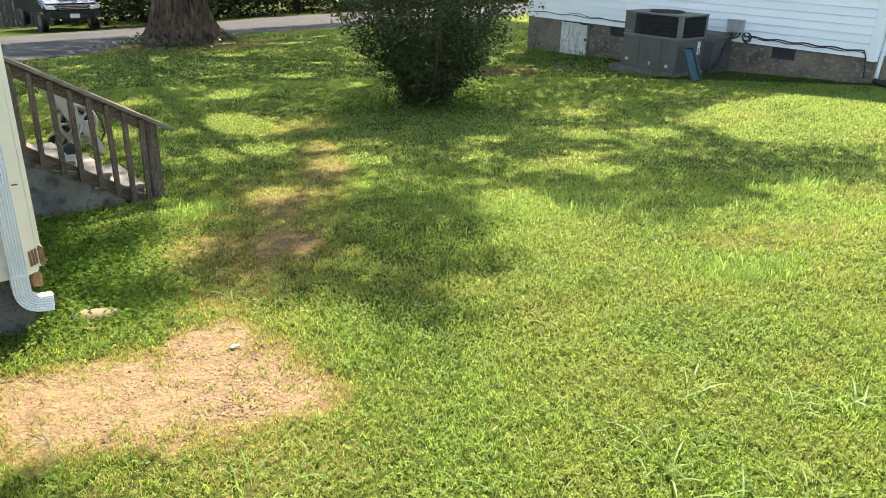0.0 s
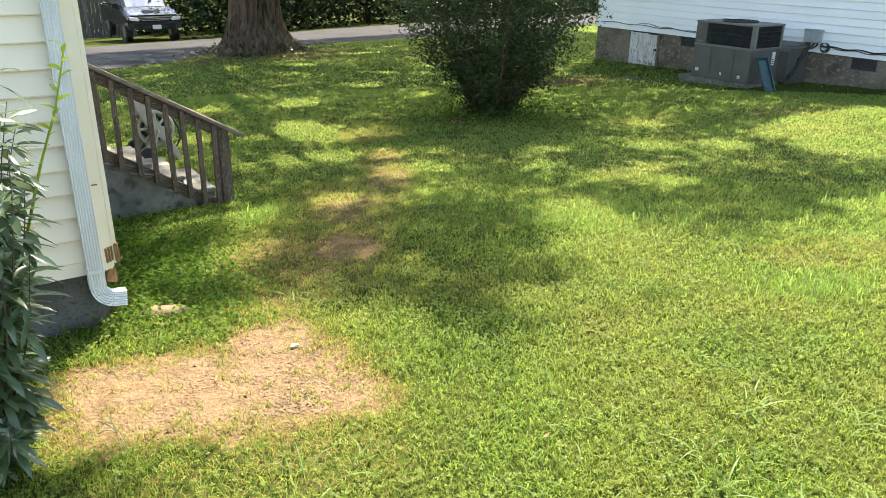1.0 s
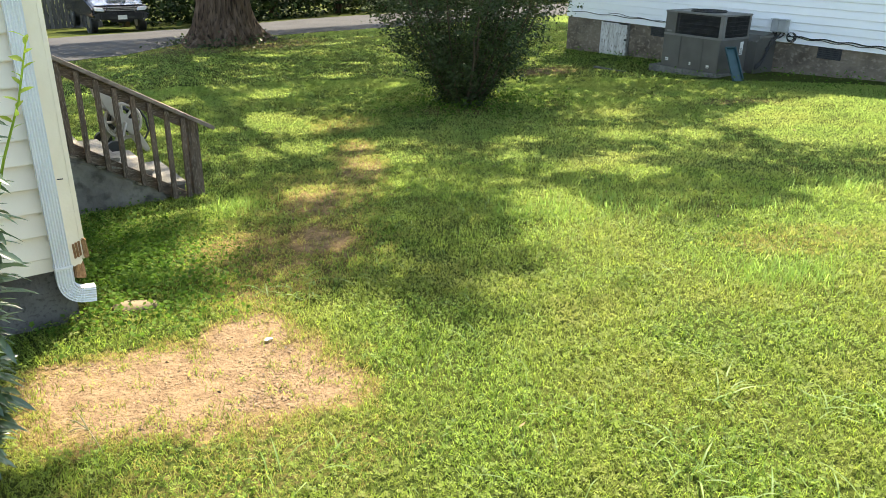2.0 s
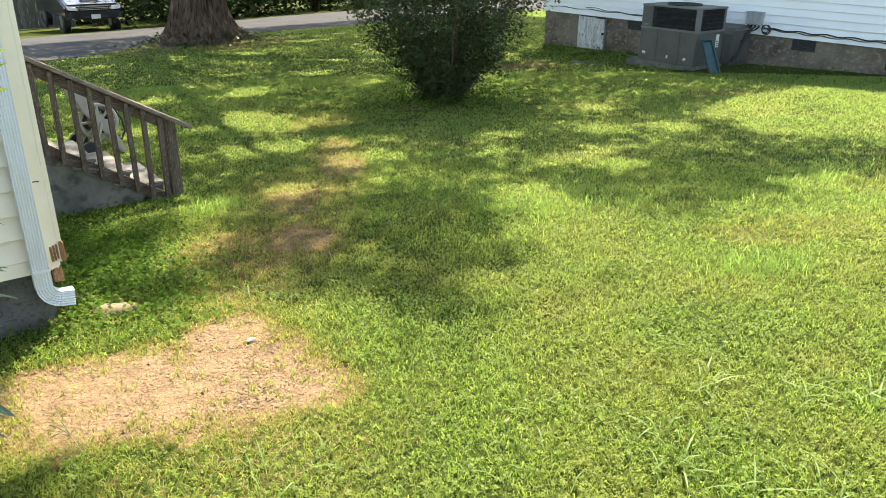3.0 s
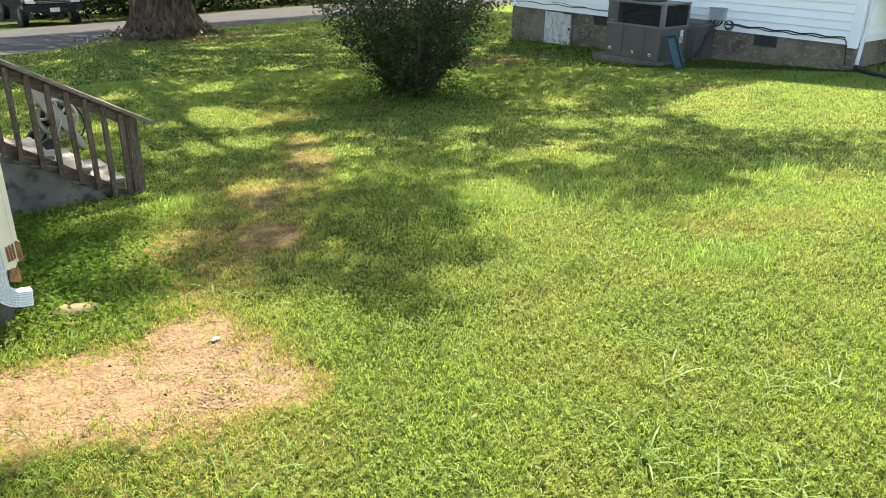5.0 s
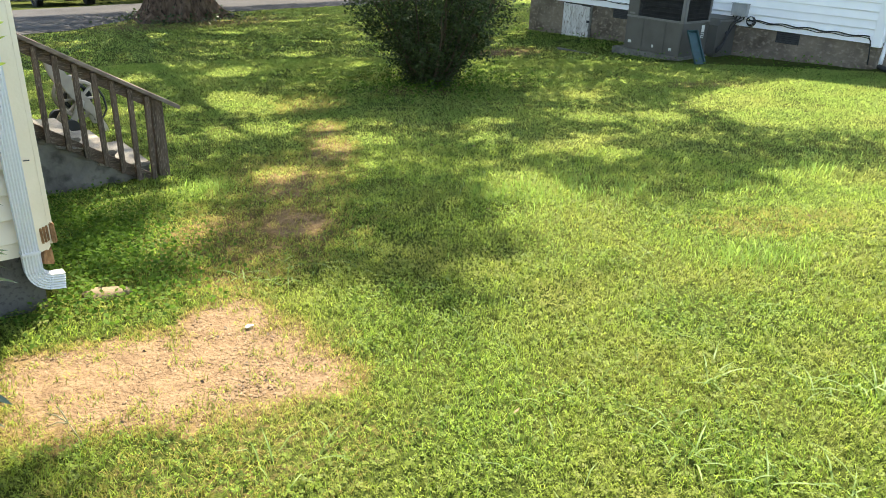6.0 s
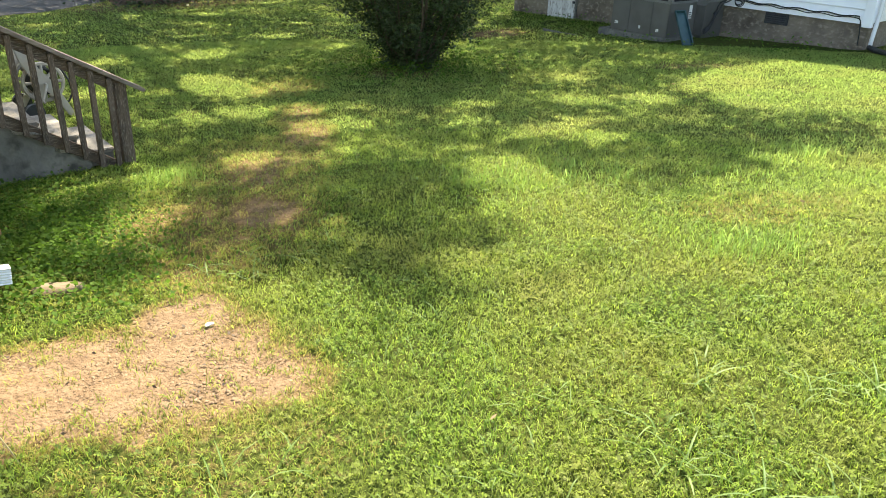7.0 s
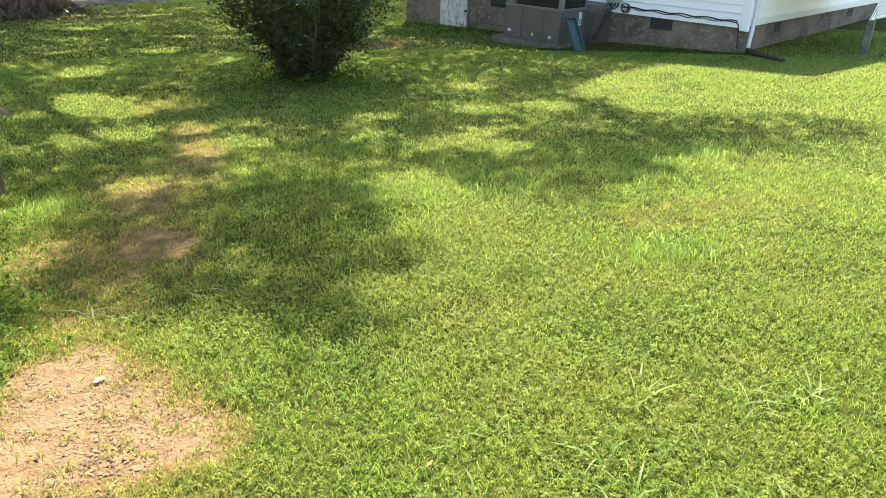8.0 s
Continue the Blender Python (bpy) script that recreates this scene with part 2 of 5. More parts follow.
def sweep(points, section, bm=None, side=(1, 0, 0)):
    """A section (list of (s, u)) swept along points; s runs along side, u across it."""
    bm = bm or bmesh.new()
    pts, sd = [Vector(p) for p in points], Vector(side)
    rings = []
    for i, p in enumerate(pts):
        d = (pts[min(i + 1, len(pts) - 1)] - pts[max(i - 1, 0)]).normalized()
        up = sd.cross(d).normalized()
        rings.append([bm.verts.new(p + sd * s + up * u) for s, u in section])
    n = len(section)
    for a, b in zip(rings, rings[1:]):
        for k in range(n):
            bm.faces.new((a[k], a[(k + 1) % n], b[(k + 1) % n], b[k]))
    bm.faces.new(rings[0][::-1])
    bm.faces.new(rings[-1])
    return bm


def prism(outline, axis, lo, hi, bm=None, bevel=0.0):
    """An outline of 2D points pulled along one axis ('x': points are (y, z); 'y': (x, z); 'z': (x, y))."""
    bm2 = bmesh.new()
    def at(p, v):
        return {"x": (v, p[0], p[1]), "y": (p[0], v, p[1]), "z": (p[0], p[1], v)}[axis]
    a, b = [bm2.verts.new(at(p, lo)) for p in outline], [bm2.verts.new(at(p, hi)) for p in outline]
    n = len(outline)
    bm2.faces.new(a)
    bm2.faces.new(b[::-1])
    for k in range(n):
        bm2.faces.new((a[k], a[(k + 1) % n], b[(k + 1) % n], b[k]))
    bmesh.ops.recalc_face_normals(bm2, faces=bm2.faces)
    if bevel:
        bmesh.ops.bevel(bm2, geom=bm2.edges[:], offset=bevel, segments=2, affect="EDGES", clamp_overlap=True)
    return merge(bm, bm2)


def ring(center, axis_dir, r, wire, seg=24, bm=None, part_of=1.0, start=0.0):
    c, d = Vector(center), Vector(axis_dir).normalized()
    u = d.cross(Vector((0, 0, 1)) if abs(d.z) < 0.9 else Vector((1, 0, 0))).normalized()
    v = d.cross(u)
    pts = [c + r * (u * math.cos(a) + v * math.sin(a)) for a in (start + 2 * math.pi * part_of * k / seg for k in range(seg + 1))]
    return tube(pts, wire, 6, bm)


def roughen(bm, amount, scale):
    for v in bm.verts:
        v.co += noise.noise_vector(v.co * scale) * amount
    return bm


def mesh_of(name, verts, faces, material, label, category, parent=None, kind="", smoothed=False):
    """One object from numpy arrays of vertices (n, 3) and faces (m, 3 or 4)."""
    me = bpy.data.meshes.new(name)
    k = faces.shape[1]
    me.vertices.add(len(verts))
    me.vertices.foreach_set("co", verts.astype(np.float32).ravel())
    me.loops.add(faces.size)
    me.loops.foreach_set("vertex_index", faces.astype(np.int32).ravel())
    me.polygons.add(len(faces))
    me.polygons.foreach_set("loop_start", np.arange(0, faces.size, k, dtype=np.int32))
    me.update(calc_edges=True)
    if smoothed:
        smooth(me)
    me.materials.append(material)
    ob = new(name, me)
    ob.parent = parent
    return tagged(ob, label, category, "", kind)


rng = np.random.default_rng(7)


def leaves_at(points, size, spread=0.0, droop=0.25, aspect=0.5, tilt=0.9, outward=None):
    """Kite-shaped leaves (two triangles each) with their stems at the given points: returns vertices and faces."""
    n = len(points)
    az = rng.uniform(0, 2 * np.pi, n)
    el = rng.normal(-droop, tilt * 0.5, n)
    d = np.stack([np.cos(az) * np.cos(el), np.sin(az) * np.cos(el), np.sin(el)], 1)
    if outward is not None:
        d = d + outward
        d /= np.linalg.norm(d, axis=1)[:, None]
    s = np.cross(d, rng.normal(size=(n, 3)))
    s = s + np.cross(d, np.array([0, 0, 1.0])) * 1.2
    s /= np.linalg.norm(s, axis=1)[:, None] + 1e-9
    ln = (size * rng.uniform(0.65, 1.25, n))[:, None]
    p = points
    v = np.stack([p, p + d * ln * 0.5 + s * ln * aspect * 0.5, p + d * ln, p + d * ln * 0.5 - s * ln * aspect * 0.5], 1).reshape(-1, 3)
    f = np.arange(4 * n).reshape(n, 4)
    return v, f


def blades(points, length, width, lean, bend=0.6):
    """Bent grass blades of three triangles: vertices and faces."""
    n = len(points)
    az = rng.uniform(0, 2 * np.pi, n)
    out = np.stack([np.cos(az), np.sin(az), np.zeros(n)], 1)
    side = np.stack([-np.sin(az), np.cos(az), np.zeros(n)], 1)
    tw = rng.uniform(-0.9, 0.9, n)[:, None]
    side = side * np.cos(tw) + out * np.sin(tw)
    ln = length * rng.uniform(0.5, 1.25, n)[:, None]
    le = lean * rng.uniform(0.3, 1.3, n)[:, None]
    w = width * rng.uniform(0.7, 1.2, n)[:, None]
    up = np.array([0, 0, 1.0])
    mid = points + ln * 0.55 * (up * np.cos(le * bend) + out * np.sin(le * bend))
    tip = mid + ln * 0.45 * (up * np.cos(le * 1.7) + out * np.sin(le * 1.7))
    v = np.stack([points - side * w / 2, points + side * w / 2, mid + side * w * 0.42, mid - side * w * 0.42, tip], 1).reshape(-1, 3)
    b = (np.arange(n) * 5)[:, None]
    f = np.concatenate([b + [0, 1, 2], b + [0, 2, 3], b + [3, 2, 4]], 1).reshape(-1, 3)
    return v, f


def tris(points, length, width, lean):
    """Single-triangle blades for lawn farther off."""
    n = len(points)
    az = rng.uniform(0, 2 * np.pi, n)
    tw = az + rng.uniform(0.6, 2.5, n)
    le = lean * rng.uniform(0.2, 1.3, n)
    ln = length * rng.uniform(0.5, 1.25, n)
    d = np.stack([np.cos(az) * np.sin(le), np.sin(az) * np.sin(le), np.cos(le)], 1) * ln[:, None]
    s = np.stack([np.cos(tw), np.sin(tw), np.zeros(n)], 1) * width / 2
    v = np.stack([points - s, points + s, points + d], 1).reshape(-1, 3)
    return v, np.arange(3 * n).reshape(n, 3)


# ---------- ground ----------
def wobble(x, y, k=1.0):
    return (np.sin(3.1 * k * x + 1.7 * np.sin(2.3 * k * y)) + np.sin(4.7 * k * y + 1.3 * np.sin(3.9 * k * x + 1)) + 0.7 * np.sin(9.3 * k * x - 7.1 * k * y)
            + 0.6 * np.sin(17.0 * k * x + 13.0 * k * y + np.sin(11 * k * y))) / 3.3


SPOTS = [  # x, y, radius x, radius y, turn, strength: worn places in the lawn
    (0.78, 3.08, 0.62, 0.40, -22, 1.0), (1.22, 3.42, 0.25, 0.22, 60, 1.0), (0.42, 3.38, 0.32, 0.26, -30, 0.95), (1.22, 2.72, 0.26, 0.22, -30, 0.95),
    (2.2, 4.55, 0.24, 0.32, -28, 0.62), (1.95, 4.6, 0.62, 0.62, -28, 0.36), (2.6, 5.45, 0.27, 0.40, -32, 0.58), (2.7, 5.5, 0.5, 0.8, -32, 0.33), (0.75, 2.32, 0.6, 0.28, -20, 0.20), (3.5, 6.2, 0.22, 0.42, -32, 0.55),
    (3.85, 6.95, 0.22, 0.5, -32, 0.50), (4.5, 8.4, 0.35, 0.5, -30, 0.36), (1.5, 3.95, 0.34, 0.30, 0, 0.36), (9.87, 10.38, 0.7, 0.4, 0, 0.55), (9.66, 6.05, 0.7, 0.28, -30, 0.36),
    (4.75, 2.45, 0.5, 0.25, -30, 0.20), (6.4, 8.4, 0.7, 0.6, 0, 0.42), (7.0, 18.6, 2.4, 1.3, 0, 0.46),
]


def bare(x, y):
    out = np.zeros_like(x)
    for cx, cy, rx, ry, turn, s in SPOTS:
        c, n = math.cos(radians(turn)), math.sin(radians(turn))
        u, v = (x - cx) * c + (y - cy) * n, -(x - cx) * n + (y - cy) * c
        d = np.sqrt((u / rx) ** 2 + (v / ry) ** 2) + 0.18 * wobble(x, y, 1.6) + 0.16 * wobble(x + 3, y, 4.1) + 0.08 * wobble(x, y + 2, 11.0)
        out = np.maximum(out, s * np.clip((1.46 - d) / 0.72, 0, 1))
    return out


def axis(near, lo, hi, step):
    inner = list(np.arange(near[0], near[1], step))
    a, b, d = [], [], step
    p = near[1]
    while p < hi:
        a.append(p)
        d *= 1.16
        p += d
    a.append(hi)
    p, d = near[0], step
    while p > lo:
        d *= 1.16
        p -= d
        b.append(p)
    return np.array(sorted(b + inner + a))


def build_ground():
    xs, ys = axis((-1, 8), -900, 900, 0.06), axis((0.5, 10), -900, 900, 0.06)
    X, Y = np.meshgrid(xs, ys, indexing="ij")
    fall = np.clip(Y, -60, 60)
    Z = ground_zs(np.clip(X, -60, 60), fall)
    lump = 0.012 * wobble(X, Y, 0.9) + 0.006 * wobble(X, Y, 3.3)
    near = (np.abs(X) < 30) & (np.abs(Y) < 40)
    Z = Z + np.where(near, lump, 0) - 0.006
    v = np.stack([X, Y, Z], -1).reshape(-1, 3)
    i = np.arange(len(xs) * len(ys)).reshape(len(xs), len(ys))
    f = np.stack([i[:-1, :-1], i[1:, :-1], i[1:, 1:], i[:-1, 1:]], -1).reshape(-1, 4)
    m = bpy.data.materials.new("lawn_soil")
    m.use_nodes = True
    N, L = m.node_tree.nodes, m.node_tree.links
    b = N["Principled BSDF"]
    b.inputs["Roughness"].default_value = 0.95
    b.inputs["Specular IOR Level"].default_value = 0.03
    tc, at = N.new("ShaderNodeTexCoord"), N.new("ShaderNodeAttribute")
    at.attribute_name = "bare"
    def nz(s, d=5):
        n = N.new("ShaderNodeTexNoise")
        n.inputs["Scale"].default_value, n.inputs["Detail"].default_value = s, d
        L.new(tc.outputs["Object"], n.inputs["Vector"])
        return n.outputs["Fac"]
    def ramp(fac, lo, hi, c1, c2):
        r = N.new("ShaderNodeValToRGB")
        r.color_ramp.elements[0].position, r.color_ramp.elements[1].position = lo, hi
        r.color_ramp.elements[0].color, r.color_ramp.elements[1].color = (*c1, 1), (*c2, 1)
        L.new(fac, r.inputs[0])
        return r.outputs[0]
    def blend(fac, a, c):
        x = N.new("ShaderNodeMixRGB")
        L.new(fac, x.inputs[0])
        L.new(a, x.inputs[1])
        L.new(c, x.inputs[2])
        return x.outputs[0]
    thatch = ramp(nz(14), 0.35, 0.65, (0.020, 0.026, 0.008), (0.064, 0.070, 0.019))
    broad = ramp(nz(0.9), 0.4, 0.65, (0.040, 0.064, 0.012), (0.086, 0.100, 0.022))
    half = N.new("ShaderNodeValue")
    half.outputs[0].default_value = 0.5
    thatch = blend(half.outputs[0], thatch, broad)
    sand = ramp(nz(13, 8), 0.35, 0.68, (0.152, 0.103, 0.062), (0.220, 0.153, 0.092))
    speck = ramp(nz(55, 6), 0.60, 0.70, (0, 0, 0), (1, 1, 1))
    dark = ramp(nz(30), 0.3, 0.7, (0.07, 0.045, 0.026), (0.12, 0.085, 0.05))
    sand = blend(speck, sand, dark)
    worn = N.new("ShaderNodeMath")
    worn.operation = "MULTIPLY_ADD"
    worn.inputs[1].default_value, worn.inputs[2].default_value = 0.8, -0.40
    L.new(nz(22), worn.inputs[0])
    sm = N.new("ShaderNodeMath")
    L.new(worn.outputs[0], sm.inputs[0])
    L.new(at.outputs["Fac"], sm.inputs[1])
    earth = ramp(nz(11), 0.35, 0.65, (0.085, 0.062, 0.025), (0.165, 0.118, 0.055))
    some = ramp(sm.outputs[0], 0.16, 0.40, (0, 0, 0), (1, 1, 1))
    fac = ramp(sm.outputs[0], 0.45, 0.85, (0, 0, 0), (1, 1, 1))
    L.new(blend(fac, blend(some, thatch, earth), sand), b.inputs["Base Color"])
    bp = N.new("ShaderNodeBump")
    bp.inputs["Strength"].default_value, bp.inputs["Distance"].default_value = 1.0, 0.03
    L.new(nz(38, 9), bp.inputs["Height"])
    L.new(bp.outputs[0], b.inputs["Normal"])
    ob = mesh_of("ground", v, f, m, "mown green lawn with a bare sandy patch and worn brown spots", "lawn", kind="structure", smoothed=True)
    a = ob.data.attributes.new("bare", "FLOAT", "POINT")
    a.data.foreach_set("value", bare(X.ravel(), Y.ravel()).astype(np.float32))


build_ground()


def road_near(x):
    return 17.9 + 2.7 / (1 + math.exp(-(x - 5.2) * 1.6)) + 0.03 * max(x - 7, 0)


def road_far(x):
    return 26.4 + 0.12 * max(min(x, 7.5), -4) + 5.0 / (1 + math.exp(-(x - 12) * 0.55)) - 0.4


def build_road():
    xs = list(np.arange(-70, -2, 4.0)) + list(np.arange(-2, 26, 0.25)) + list(np.arange(26, 91, 4.0))
    bm = bmesh.new()
    rows = []
    for x in xs:
        lo, hi = road_near(x) + 0.12 * math.sin(3.1 * x) * math.sin(1.3 * x), road_far(x) + 0.08 * math.sin(2.7 * x)
        rows.append([bm.verts.new((x, lo + (hi - lo) * k / 12, ground_z(x, lo + (hi - lo) * k / 12) + (0.0 if k in (0, 12) else 0.035))) for k in range(13)])
    for a, b in zip(rows, rows[1:]):
        for k in range(12):
            bm.faces.new((a[k], b[k], b[k + 1], a[k + 1]))
    ob = part("road", bm, M_ASPHALT, None, smoothed=True)
    tagged(ob, "worn grey asphalt street with crumbling edges", "road", kind="structure")


build_road()


# ---------- houses ----------
def siding_mesh(name, length, lap, material):
    """One clapboard along x, foot at the origin, its face towards -y."""
    prof = [(0.0, -0.006), (-0.026, -0.006), (-0.028, 0.0), (-0.004, lap + 0.004), (0.0, lap + 0.004)]
    bm = bmesh.new()
    a, b = [bm.verts.new((0, y, z)) for y, z in prof], [bm.verts.new((length, y, z)) for y, z in prof]
    for k in range(5):
        bm.faces.new((a[k], a[(k + 1) % 5], b[(k + 1) % 5], b[k]))
    bm.faces.new(a[::-1])
    bm.faces.new(b)
    bmesh.ops.recalc_face_normals(bm, faces=bm.faces)
    me = bpy.data.meshes.new(name)
    bm.to_mesh(me)
    bm.free()
    me.materials.append(material)
    return me


def clad(house, start, turn, length, lap, z0, z1, material):
    """Boards one above the other from z0 to z1; start: where the wall's left end stands, seen from outside."""
    me = siding_mesh("siding_board", length, lap, material)
    z, base = z0, root_place(house)
    while z < z1:
        ob = new("siding_board", me)
        ob.parent = house
        ob.matrix_basis = pose(start[0] - base.x, start[1] - base.y, z - base.z, 0, 0, turn)
        z += lap


# The cream house, beside which the camera stands.
LX, LY = 0.587, 4.17
cream = thing("cream_house", (LX - 3.5, LY + 4, ground_z(LX, LY)), "cream vinyl-sided house on a dark concrete foundation", "house")
part("foundation", box(LX - 7, LX - 0.05, LY + 0.02, LY + 8, -1.0, 0.085, 0.01), M_DARKCON, cream, "dark grey painted concrete foundation")
part("wall", box(LX - 7, LX - 0.012, LY + 0.004, LY + 8, 0.09, 2.75), M_CREAM, cream)
clad(cream, (LX - 7, LY), 0, 6.942, 0.128, 0.16, 2.7, M_CREAM)
part("starter_strip", prism([(LY + 0.002, 0.078), (LY - 0.024, 0.078), (LY - 0.022, 0.165), (LY + 0.002, 0.165)], "x", LX - 7, LX - 0.058), M_CREAM, cream)
clad(cream, (LX, LY), 90, 7.9, 0.128, 0.16, 2.7, M_CREAM)
tb = bmesh.new()
front = [(LX - 0.057, 0.092), (LX - 0.04, 0.086), (LX - 0.02, 0.094), (LX - 0.008, 0.09), (LX + 0.004, 0.11), (LX + 0.004, 2.7), (LX - 0.057, 2.7)]
tb = prism(front, "y", LY - 0.034, LY + 0.0)
part("corner_board", tb, M_TRIM, cream, "cream painted corner board")
part("corner_board", box(LX + 0.0045, LX + 0.03, LY - 0.034, LY + 0.10, 0.12, 2.7, 0.003), M_TRIM, cream)
for rx, rw, rz in ((-0.034, 0.013, 0.128), (-0.019, 0.012, 0.135), (-0.006, 0.010, 0.14)):
    rot = roughen(box(LX + rx, LX + rx + rw, LY - 0.0385, LY - 0.005, rz, rz + 0.085, 0.002), 0.006, 45)
    part("rotten_patch", rot, M_ROT, cream, "bare rotten brown wood at the board's foot")
part("rotten_patch", roughen(box(LX + 0.008, LX + 0.036, LY - 0.044, LY + 0.03, 0.125, 0.235, 0.006), 0.010, 40), M_ROT, cream)
rot = roughen(box(LX - 0.04, LX + 0.012, LY - 0.02, LY + 0.05, 0.0, 0.098, 0.006), 0.008, 30)
part("rotten_sill", rot, M_ROT, cream, "crumbling brown end of the sill beam")
rb = prism([(LY - 0.45, 2.75), (LY - 0.45, 2.90), (LY + 4, 4.9), (LY + 8.4, 2.90), (LY + 8.4, 2.75)], "x", LX - 7.4, LX + 0.30)
part("roof", rb, M_ROOF, cream, "grey shingle roof")

part("nail", tube([(LX - 0.046, LY - 0.033, 0.575), (LX - 0.02, LY - 0.048, 0.578)], 0.003, 6), M_RUBBER, cream, "small dark bent nail")
# Its downspout, ribbed, with a crimped elbow at the foot.
def ribbed(w, d):
    out = []
    for k in range(13):
        out.append((-w / 2 + w * k / 12, -d / 2 + (0.006 if k % 2 else 0)))
    return out + [(w / 2, d / 2), (-w / 2, d / 2)]


ds = thing("downspout", (LX - 0.135, LY - 0.055, -0.15), "white ribbed metal downspout with a kicked-out elbow", "downspout")
dx, dy = LX - 0.101, LY - 0.066
sec = ribbed(0.078, 0.055)
part("pipe", sweep([(dx, dy, 2.7), (dx, dy, 1.5), (dx, dy, 0.10)], sec), M_GUTTER, ds)
# the elbow kicks out along +x in crimped folds
elb, rings = bmesh.new(), []
pts = [(dx, dy, 0.118), (dx, dy, 0.06)]
for k in range(19):
    a = radians(4.6 * k)
    pts.append((dx + 0.088 * (1 - math.cos(a)), dy, 0.022 - 0.088 * math.sin(a)))
pts += [(dx + 0.105, dy, -0.070), (dx + 0.135, dy, -0.073)]
for i, p in enumerate(pts):
    d = (Vector(pts[min(i + 1, len(pts) - 1)]) - Vector(pts[max(i - 1, 0)])).normalized()
    sd = Vector((0, 1, 0))
    up = sd.cross(d).normalized()
    fold = 0.0035 if 2 <= i <= 20 and i % 2 else 0.0
    rings.append([elb.verts.new(Vector(p) + up * s_ * (1 - fold * 14) + sd * (u_ - (fold if u_ < 0 else -fold))) for s_, u_ in ribbed(0.084, 0.060)])
n = len(rings[0])
for a, b in zip(rings, rings[1:]):
    for k in range(n):
        elb.faces.new((a[k], a[(k + 1) % n], b[(k + 1) % n], b[k]))
part("elbow", elb, M_GUTTER, ds)
part("joint_band", box(dx - 0.045, dx + 0.045, dy - 0.034, dy + 0.034, 0.100, 0.118, 0.004), M_GUTTER, ds)
part("strap", box(dx - 0.055, dx + 0.055, dy - 0.031, dy + 0.035, 1.9, 1.925, 0.002), M_GUTTER, ds)

# The white house across the lawn.
RX, RY, RB = 12.83, 5.16, 0.19
RL = 12.85
white = thing("white_house", (RX + 4, RY + 4, ground_z(RX, RY)), "white vinyl-sided house on a stained concrete foundation", "house")
fnd = roughen(box(RX, RX + 9.2, RY, RL, -1.2, 0.20), 0.0, 1)
part("foundation", fnd, M_FOUND, white, "stained tan-grey parged block foundation")
part("wall", box(RX - 0.01, RX + 9.2, RY - 0.01, RL, 0.205, 2.75), M_WHITE, white)
clad(white, (RX - 0.012, RL + 0.02), -90, RL - RY, 0.131, RB + 0.085, 2.7, M_WHITE)
part("starter_strip", prism([(RX - 0.012, RB), (RX - 0.042, RB - 0.006), (RX - 0.036, RB + 0.09), (RX - 0.012, RB + 0.09)], "y", RY + 0.08, RL + 0.02), M_WHITE, white)
clad(white, (RX + 0.06, RY - 0.012), 0, 9.1, 0.131, RB + 0.13, 2.7, M_WHITE)
part("starter_strip", prism([(RY - 0.012, RB + 0.04), (RY - 0.042, RB + 0.034), (RY - 0.036, RB + 0.135), (RY - 0.012, RB + 0.135)], "x", RX + 0.06, RX + 9.2), M_WHITE, white)
part("corner_post", box(RX - 0.05, RX + 0.05, RY - 0.05, RY + 0.09, RB - 0.05, 2.7, 0.006), M_WHITE, white)
part("roof", prism([(RX - 0.40, 2.72), (RX - 0.40, 2.86), (RX + 4.6, 4.6), (RX + 9.6, 2.86), (RX + 9.6, 2.72)], "y", RY - 0.35, RL + 0.35), M_ROOF, white, "grey shingle roof")


def wall_vent(y0, y1, z0, z1):
    v = part("foundation_vent", box(RX - 0.004, RX + 0.02, y0, y1, z0, z1), M_BLACK, white, "dark louvred foundation vent")
    fr = box(RX - 0.012, RX - 0.002, y0 - 0.012, y1 + 0.012, z1, z1 + 0.012)
    fr = box(RX - 0.012, RX - 0.002, y0 - 0.012, y0, z0, z1, bm=fr)
    fr = box(RX - 0.012, RX - 0.002, y1, y1 + 0.012, z0, z1, bm=fr)
    fr = box(RX - 0.014, RX - 0.002, y0 - 0.012, y1 + 0.012, z0 - 0.014, z0, bm=fr)
    part("frame", fr, M_INK, v)
    for k in range(5):
        z = z0 + (k + 0.5) * (z1 - z0) / 5
        part("louvre", prism([(RX - 0.004, z + 0.012), (RX - 0.016, z - 0.008), (RX - 0.012, z - 0.010), (RX, z + 0.009)], "y", y0 + 0.004, y1 - 0.004), M_INK, v)


wall_vent(6.44, 6.83, 0.005, 0.165)
wall_vent(10.0, 10.42, 0.01, 0.17)
sv = part("foundation_vent", box(RX + 1.34, RX + 1.62, RY - 0.006, RY + 0.02, 0.02, 0.18), M_BLACK, white, "dark foundation vent")
part("frame", box(RX + 1.32, RX + 1.64, RY - 0.014, RY - 0.005, 0.18, 0.195), M_INK, sv)
sv = part("foundation_vent", box(RX + 5.7, RX + 6.05, RY - 0.006, RY + 0.02, 0.02, 0.18), M_BLACK, white)
part("frame", box(RX + 5.68, RX + 6.07, RY - 0.014, RY - 0.005, 0.18, 0.195), M_INK, sv)

